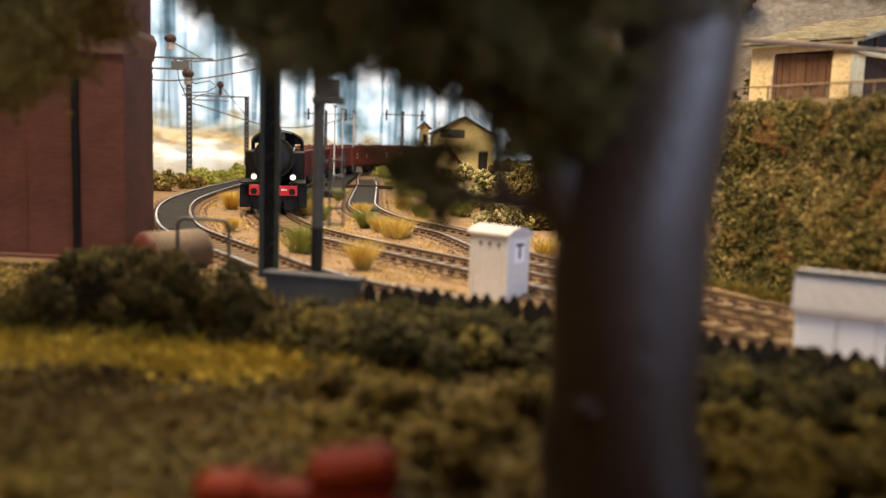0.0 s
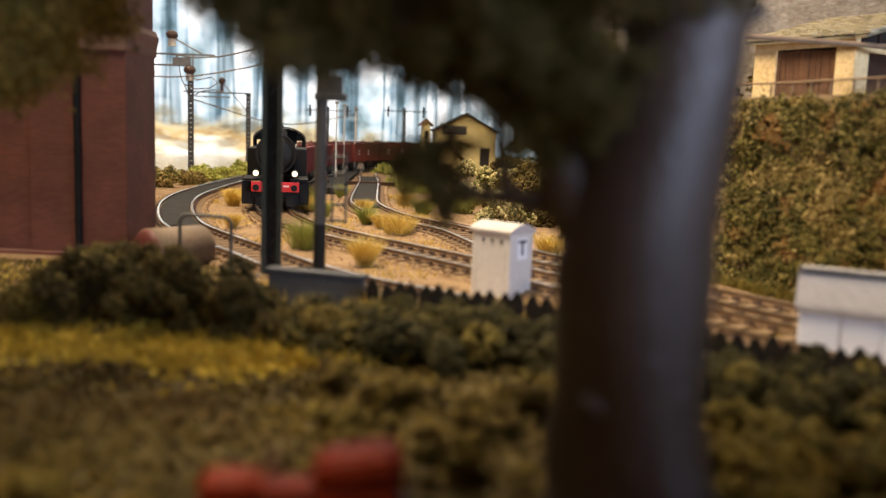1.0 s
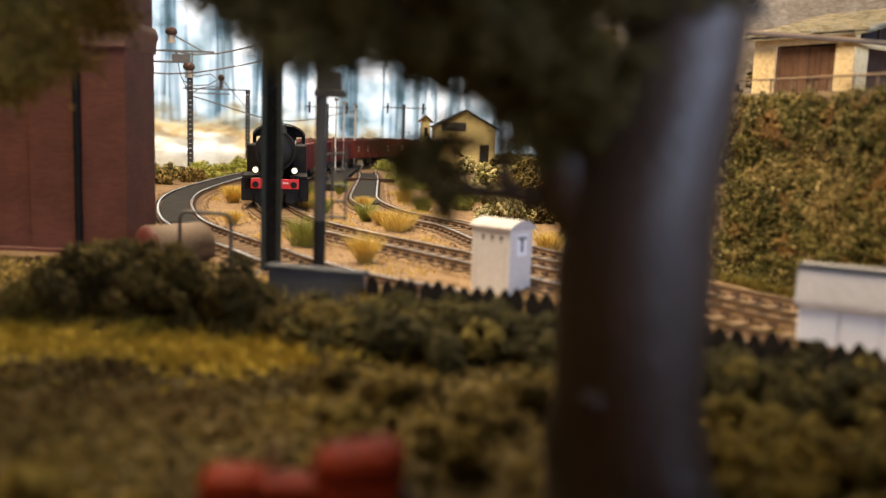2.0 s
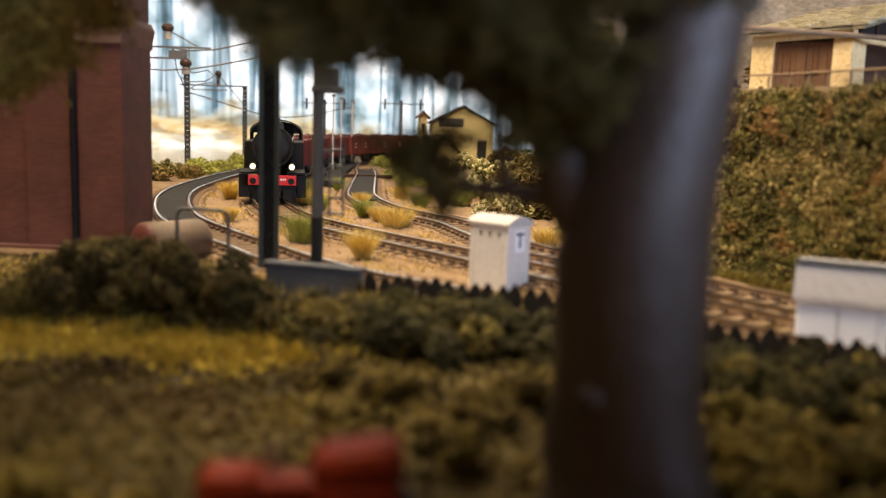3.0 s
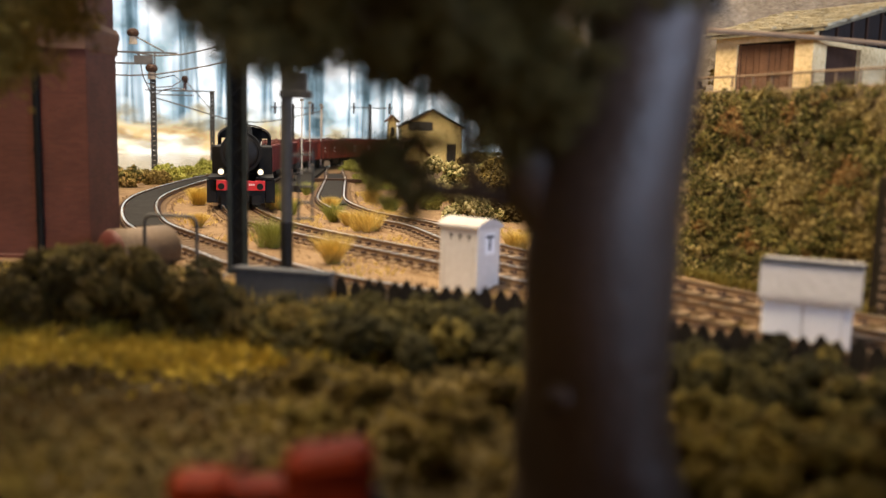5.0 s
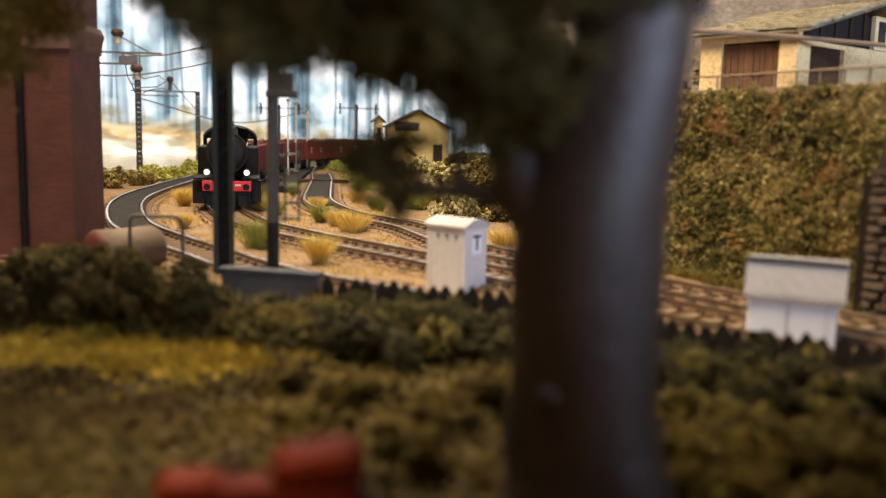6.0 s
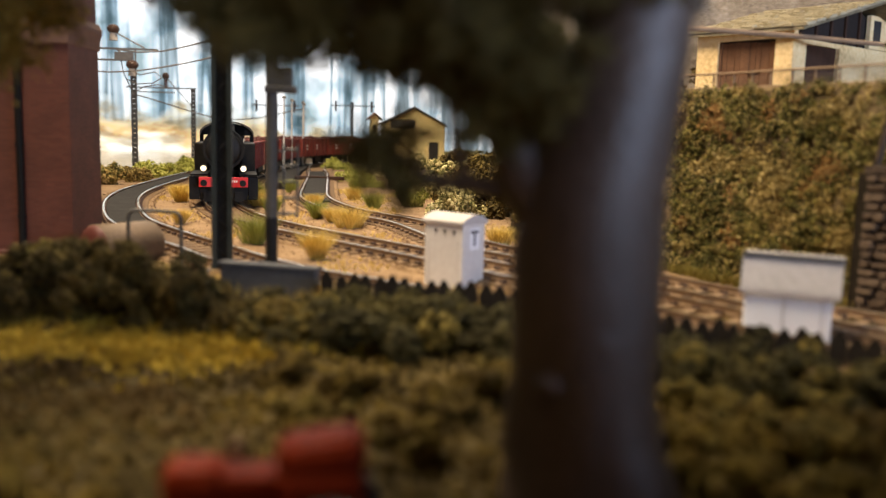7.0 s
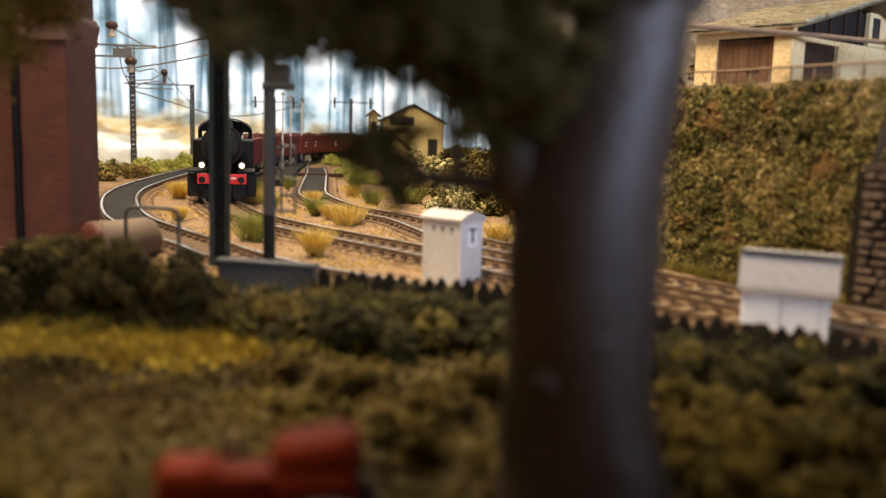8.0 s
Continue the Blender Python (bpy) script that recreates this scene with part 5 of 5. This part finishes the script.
def build_scatter():
    rng = np.random.default_rng(51)
    n = 9000
    x, y = rng.uniform(-180, 110, n), 215 + 420 * rng.random(n) ** 1.3
    z = np.array([ground_height(a, b) for a, b in zip(x, y)])
    v, f = crumbs(np.stack([x, y, z + 0.15], 1), 0.16 + 0.3 * rng.random(n) ** 2.5, rng)
    tagged(soup("ballast_grit", v, f, BALLAST), "ochre grit strewn between the tracks", "grit", kind="stuff")
    for tracks in (LINE_L, LINE_M, LINE_R):
        line = spline(tracks, 2.0)
        line = line[(line[:, 1] < 640) & (line[:, 1] > 150)]
        _, s = sideways(line)
        k = rng.integers(0, len(line), 5000)
        p = line[k] + s[k] * rng.uniform(-17, 17, (5000, 1))
        v, f = crumbs(np.column_stack([p, 0.95 + 0.5 * rng.random(5000)]), 0.28 + 0.26 * rng.random(5000), rng)
        tagged(soup("ballast_grit", v, f, BALLAST), "ochre grit lying between the sleepers", "grit", kind="stuff")
    n = 5000
    x, y = rng.uniform(-150, -58, n), rng.uniform(205, 285, n)
    z = np.array([ground_height(a, b) for a, b in zip(x, y)])
    v, f = crumbs(np.stack([x, y, z + 0.6 * rng.random(n)], 1), 0.4 + 0.6 * rng.random(n), rng)
    tagged(soup("turf_verge", v, f, LEAF_HEDGE), "dark turf verge before the brick building", "grass", kind="stuff")
    c = np.stack([rng.uniform(-175, 90, 9000), rng.uniform(215, 640, 9000), 0 * rng.random(9000)], 1)
    c = c[[noise.noise(Vector((a * 0.03, b * 0.018, 21))) > 0.06 for a, b, _ in c]]
    lines = np.concatenate([spline(k, 8.0) for k in (LINE_L, LINE_M, LINE_R)])
    far = np.linalg.norm(lines[None] - c[:, None, :2], axis=2).min(1)
    c = c[far > 12]
    v, f = blades(c, 1.7, 0.9, 10, 0.06, rng)
    tagged(soup("static_grass", v, f, STRAW), "short yellow-green static grass between the tracks", "grass", kind="stuff")
    # grassy verge under the bank
    c = []
    for _ in range(700):
        p = bank_point(rng.random(), 0.0)
        c.append((p[0] - rng.random() * 5, p[1] - rng.random() * 3, 0))
    v, f = blades(np.array(c), 3.4, 0.7, 7, 0.10, rng)
    tagged(soup("verge_grass", v, f, DRYVERGE), "yellowish grass at the foot of the bank", "grass", kind="stuff")
    c = np.stack([rng.uniform(-60, 20, 500), 0 * rng.random(500), 0 * rng.random(500)], 1)
    c[:, 1] = np.interp(c[:, 0], [-60, 20], [232, 205]) + rng.normal(size=500) * 5
    v, f = blades(c, 5.5, 0.6, 8, 0.13, rng)
    tagged(soup("verge_grass", v, f, STRAW), "dry grass along the fence", "grass", kind="stuff")


build_scatter()


# ---- hedge, near grass and trees ----
def build_hedge():
    rng = np.random.default_rng(2)
    blobs = []
    for k in range(430):
        x = rng.uniform(-103, 26)
        top = np.interp(x, [-103, -97, -91, -85, -72, -56, -44, -38, -10, 26], [3.5, 7, 12.5, 17, 18.5, 17.2, 14.5, 7.0, 9.4, 9.6])
        y = np.interp(x, [-100, 26], [204, 172]) + rng.normal() * 7
        r = rng.uniform(1.8, 4.4)
        blobs.append((x, y, rng.uniform(0.05, 1.0) ** 0.8 * top - r * 0.7, r))
    for k in range(260):
        x = rng.uniform(26, 135)
        y = np.interp(x, [26, 135], [160, 128]) + rng.normal() * 8
        r = rng.uniform(1.2, 3.2)
        blobs.append((x, y, rng.uniform(0.0, 1.0) * 7.5 - r * 0.5, r))
    # every sixth lump is lighter, a highlight put into the foliage colour
    sunny = [b for k, b in enumerate(blobs) if k % 6 == 0]
    p = shell(sunny, 13, rng, 0.35)
    v, f = crumbs(p, 0.35 + 0.5 * rng.random(len(p)), rng)
    tagged(soup("hedge", v, f, OLIVEFOAM), "lighter olive foam clumps painted in as hedge highlights", "hedge", kind="stuff")
    # right-hand lumps take a darker foliage copy with the shade painted in
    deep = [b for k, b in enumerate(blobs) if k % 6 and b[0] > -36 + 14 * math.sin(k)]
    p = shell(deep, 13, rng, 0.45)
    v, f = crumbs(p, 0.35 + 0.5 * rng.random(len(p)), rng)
    tagged(soup("hedge", v, f, HEDGESHADE), "foam hedge beside the large tree, shade painted into the foliage", "hedge", kind="stuff")
    p = shell([b for k, b in enumerate(blobs) if k % 6 and b not in deep], 13, rng, 0.45)
    v, f = crumbs(p, 0.35 + 0.5 * rng.random(len(p)), rng)
    tagged(soup("hedge", v, f, LEAF_HEDGE), "clumpy olive and brown foam hedge", "hedge", kind="stuff")
    light = [(rng.uniform(34, 110), rng.uniform(96, 140), rng.uniform(0, 5), rng.uniform(0.9, 2.2)) for _ in range(90)]
    p = shell(light, 22, rng, 0.6)
    v, f = crumbs(p, 0.35 + 0.4 * rng.random(len(p)), rng)
    tagged(soup("foam_bushes", v, f, OLIVEFOAM), "golden olive foam tufts beside the tree", "foliage", kind="stuff")


build_hedge()


def build_near_grass():
    rng = np.random.default_rng(3)
    n = 30000
    x, y = rng.uniform(-120, 130, n), rng.uniform(58, 205, n)
    z = np.array([ground_height(a, b) for a, b in zip(x, y)])
    key = np.array([noise.noise(Vector((a * 0.035, b * 0.035, 9))) for a, b in zip(x, y)])
    yellow = (key > 0.12) | ((x > -40) & (x < 2) & (y > 124) & (y < 172) & (key > -0.4))
    ragged = y + rng.normal(size=n) * 5
    gold = (x < -24) & (ragged > 157 + 0.14 * (x + 70) + 16 * key) & (key > -0.45)
    yellow = yellow & ~gold
    brown = ~yellow & ~gold & (ragged > 124) & (x < 0)
    for sel, mat, lab in ((brown, BROWNFLOCK, "dull brown flocked turf in the foreground"), (gold, GOLDFLOCK, "golden yellow flocked grass before the hedge"), (yellow, FLOCK, "yellow-green flocked grass in the foreground"), (~yellow & ~gold & ~brown, LEAF_HEDGE, "brown-green flocked turf in the foreground")):
        p = np.stack([x, y, z + rng.random(n) * 1.4], 1)[sel]
        v, f = crumbs(p, 0.4 + 0.7 * rng.random(len(p)) ** 2, rng)
        tagged(soup("grass_flock", v, f, mat), lab, "grass", kind="stuff")
    k = 2500
    c = np.stack([rng.uniform(-110, 10, k), rng.uniform(120, 205, k), 0 * rng.random(k)], 1)
    c = c[[b > 156 + 0.3 * max(0, a + 40) for a, b, _ in c]]
    v, f = blades(c, 3.4, 0.7, 6, 0.12, rng)
    tagged(soup("static_grass", v, f, GOLDFLOCK), "short yellow static grass in the foreground", "grass", kind="stuff")
    blobs = []
    for bx, by, r in ((36, 108, 5), (45, 98, 5), (56, 110, 6), (50, 122, 5), (70, 120, 6), (8, 128, 5), (2, 118, 4), (16, 140, 6), (-34, 92, 4), (-50, 100, 4), (-8, 140, 5), (62, 92, 6), (-20, 150, 5), (74, 100, 6), (84, 130, 6)):
        for _ in range(9):
            blobs.append((bx + rng.normal() * r * 0.6, by + rng.normal() * r * 0.6, rng.uniform(0, 0.9) * r, rng.uniform(0.25, 0.5) * r))
    p = shell(blobs, 30, rng, 0.6)
    v, f = crumbs(p, 0.35 + 0.4 * rng.random(len(p)), rng)
    light = []
    for bx, by, r in ((42, 104, 5), (60, 106, 6), (75, 114, 6), (52, 94, 5), (66, 86, 5), (86, 120, 7), (96, 132, 6), (40, 116, 4), (4, 112, 4), (-12, 128, 4), (-44, 96, 4)):
        for _ in range(8):
            light.append((bx + rng.normal() * r * 0.6, by + rng.normal() * r * 0.6, rng.uniform(0, 1.0) * r, rng.uniform(0.22, 0.42) * r))
    q = shell(light, 30, rng, 0.6)
    vv, ff = crumbs(q, 0.35 + 0.4 * rng.random(len(q)), rng)
    tagged(soup("foam_bushes", vv, ff, OLIVEFOAM), "light olive foam bushes in the foreground", "foliage", kind="stuff")
    tagged(soup("foam_bushes", v, f, FLOCK), "soft olive-yellow foam bushes in the foreground", "foliage", kind="stuff")


build_near_grass()


def crown(name, blobs, per, mat, parent, seed, size=0.35):
    rng = np.random.default_rng(seed)
    p = np.concatenate([np.array(b[:3]) + rng.normal(size=(max(8, int(per * b[3] ** 2)), 3)) * (0.62 * b[3]) for b in blobs])
    v, f = crumbs(p, size * (0.8 + 1.0 * rng.random(len(p))), rng)
    return soup(name, v, f, mat, parent)


def build_tree():
    t = thing("tree", 21.84, 97.5, 10, 0, "large model tree with grey-brown trunk and dark olive crown", "tree", "trees")
    t.scale = (0.78, 0.78, 0.78)
    bm = bmesh.new()
    line = [(2.2, 0, -17), (1.6, 0, -10), (1, 0, -5), (0.5, 0, -1), (0.3, 0, 3), (0.3, 0, 9), (0, 0, 18), (-0.3, 0, 27), (0.3, 0.3, 36), (2.2, 0.6, 46), (4.2, 1, 56), (5.8, 1, 68), (6.5, 2, 90), (5, 3, 118)]
    pipe(bm, line, [15.5, 13.6, 12.5, 11.9, 11.5, 11.0, 10.7, 10.9, 10.8, 9.6, 8.8, 8.0, 6, 2.5], 28, 0.12)
    trunk = part("trunk", bm, BARK, t, smooth=True)
    bm = bmesh.new()
    ball(bm, (-6.6, -8.4, 9.3), 2.4, 2, (1, 0.7, 0.8))
    part("knot", bm, BARK, t, "rounded bark knot", True)
    for pts, r in (([(-4, 0, 30), (-9, 2, 38), (-14, 5, 50), (-22, 8, 64), (-34, 12, 80)], [6, 5, 4.2, 3.2, 1.5]),
                   ([(-8, 1, 36), (-16, 4, 36.5), (-24, 8, 37), (-31, 10, 36)], [2.4, 1.5, 1.1, 0.5]),
                   ([(-18, 5, 36.5), (-20, 6, 42), (-21, 7, 50), (-24, 8, 60)], [1.2, 1.0, 0.9, 0.6]),
                   ([(-22, 7, 36.5), (-28, 9, 40), (-34, 11, 44)], [0.9, 0.7, 0.3]),
                   ([(-10, 3, 42), (-24, 8, 54), (-48, 14, 70), (-70, 18, 84)], [3, 2.4, 1.8, 0.8])):
        bm = bmesh.new()
        pipe(bm, pts, r, 12, 0.15)
        part("limb", bm, BARK, t, smooth=True)
    rng = np.random.default_rng(7)
    blobs = []
    for k in range(520):
        x = rng.uniform(-74, -8)
        y = rng.uniform(2, 34)
        low = np.interp(x, [-74, -68, -60, -50, -30, -8], [70, 63, 56.8, 54, 53.8, 52]) + (y - 12) * 0.12
        blobs.append((x, y, low + rng.random() ** 1.3 * 22 + 2, rng.uniform(1.5, 4.0)))
    for k in range(170):
        x = rng.uniform(-31, -3)
        low = np.interp(x, [-31, -26, -22, -10, -3], [54, 51, 49.5, 44, 38])
        blobs.append((x, rng.uniform(0, 18), rng.uniform(low, 74), rng.uniform(1.4, 3.4)))
    for k in range(58):
        blobs.append((rng.normal() * 2.8 - 31.0, rng.uniform(6, 14), rng.normal() * 2.1 + 41.3, rng.uniform(0.9, 2.0)))
    for k in range(7):
        blobs.append((rng.uniform(-37, -22), rng.uniform(4, 16), rng.uniform(49, 58), rng.uniform(0.6, 1.5)))
    for k in range(22):
        blobs.append((rng.uniform(-33, -22), rng.uniform(6, 12), rng.normal() * 1.6 + 36, rng.uniform(0.7, 1.6)))
    for k in range(30):
        blobs.append((rng.uniform(-8, 9), rng.uniform(-14, -4), rng.uniform(62, 78), rng.uniform(0.8, 2.2)))
    for k in range(110):
        x = rng.uniform(-26, -2)
        blobs.append((x, rng.uniform(-12, 2), rng.uniform(np.interp(x, [-26, -2], [58, 44]), 78), rng.uniform(1.0, 2.6)))
    for k in range(70):
        blobs.append((rng.uniform(-19, -7), rng.uniform(-8, 1), rng.uniform(42, 62), rng.uniform(0.8, 2.2)))
    # unseen upper crown, spread forward to shade the foreground from the strip lamp
    for k in range(420):
        a, r = rng.uniform(0, 2 * math.pi), 62 * rng.random() ** 0.5
        z = rng.uniform(82, 130)
        blobs.append((r * math.cos(a), r * math.sin(a) * 0.9 - 6, z - 0.1 * r, rng.uniform(2.5, 6)))
    crown("crown", blobs, 9, LEAF_DARK, t, 17)
    t = thing("tree", -104, 168, 0, 0, "model tree with dark olive crown before the brick building", "tree", "trees")
    bm = bmesh.new()
    pipe(bm, [(0, 0, -2), (0, 0, 8), (1, 1, 40), (3, 1, 80), (4, 2, 105)], [6, 4.5, 4, 3, 1], 14, 0.15)
    part("trunk", bm, BARK, t, smooth=True)
    blobs = []
    for k in range(190):
        x = rng.uniform(-4, 40)
        low = np.interp(x, [-4, 18, 30, 40], [46, 50, 54, 66])
        blobs.append((x, rng.uniform(-10, 14), low + rng.random() ** 1.3 * 30, rng.uniform(1.5, 4)))
    # out-of-view crown lumps, added to cast shade on the foreground
    for k in range(160):
        blobs.append((rng.uniform(-40, 48), rng.uniform(-46, 30), rng.uniform(84, 122), rng.uniform(2.5, 6)))
    crown("crown", blobs, 9, CROWNLIGHT, t, 18)


build_tree()


def build_red_vehicle():
    t = thing("toy_tractor", -13, 84, -2.2, 4, "small glossy red toy tractor standing in the grass", "tractor")
    t.scale = (1.12, 1.12, 1.05)
    bm = bmesh.new()
    box(bm, -9.5, -3.5, -2.6, 2.6, 6, 13.2, 1.6)
    box(bm, -4.5, 1.5, -2.2, 2.2, 6, 12.2, 0.8)
    part("bonnet", bm, TOYRED, t)
    bm = bmesh.new()
    box(bm, 1, 8.5, -3.6, 3.6, 5, 12.6, 1.0)
    part("rear_body", bm, TOYRED, t)
    bm = bmesh.new()
    box(bm, 0.8, 9.0, -3.2, 3.2, 11, 15.6, 1.6)
    bmesh.ops.rotate(bm, verts=bm.verts, cent=(5, 0, 12), matrix=Matrix.Rotation(radians(-9), 3, "Y"))
    part("seat_cover", bm, TOYRED, t, "rounded glossy red seat")
    bm = bmesh.new()
    rod(bm, (-3, 0, 13), (-3, 0, 14.6), 0.5, n=8)
    part("exhaust", bm, DARKRED, t)
    for x, r in ((-7, 3.2), (5.4, 5.2)):
        for s in (-1, 1):
            bm = bmesh.new()
            rod(bm, (x, s * 3.9, r), (x, s * 5.8, r), r, n=20)
            w = part("wheel", bm, RUBBER, t)
            bm = bmesh.new()
            rod(bm, (x, s * 5.6, r), (x, s * 6.0, r), r * 0.5, n=14)
            part("rim", bm, TOYRED, w)


build_red_vehicle()
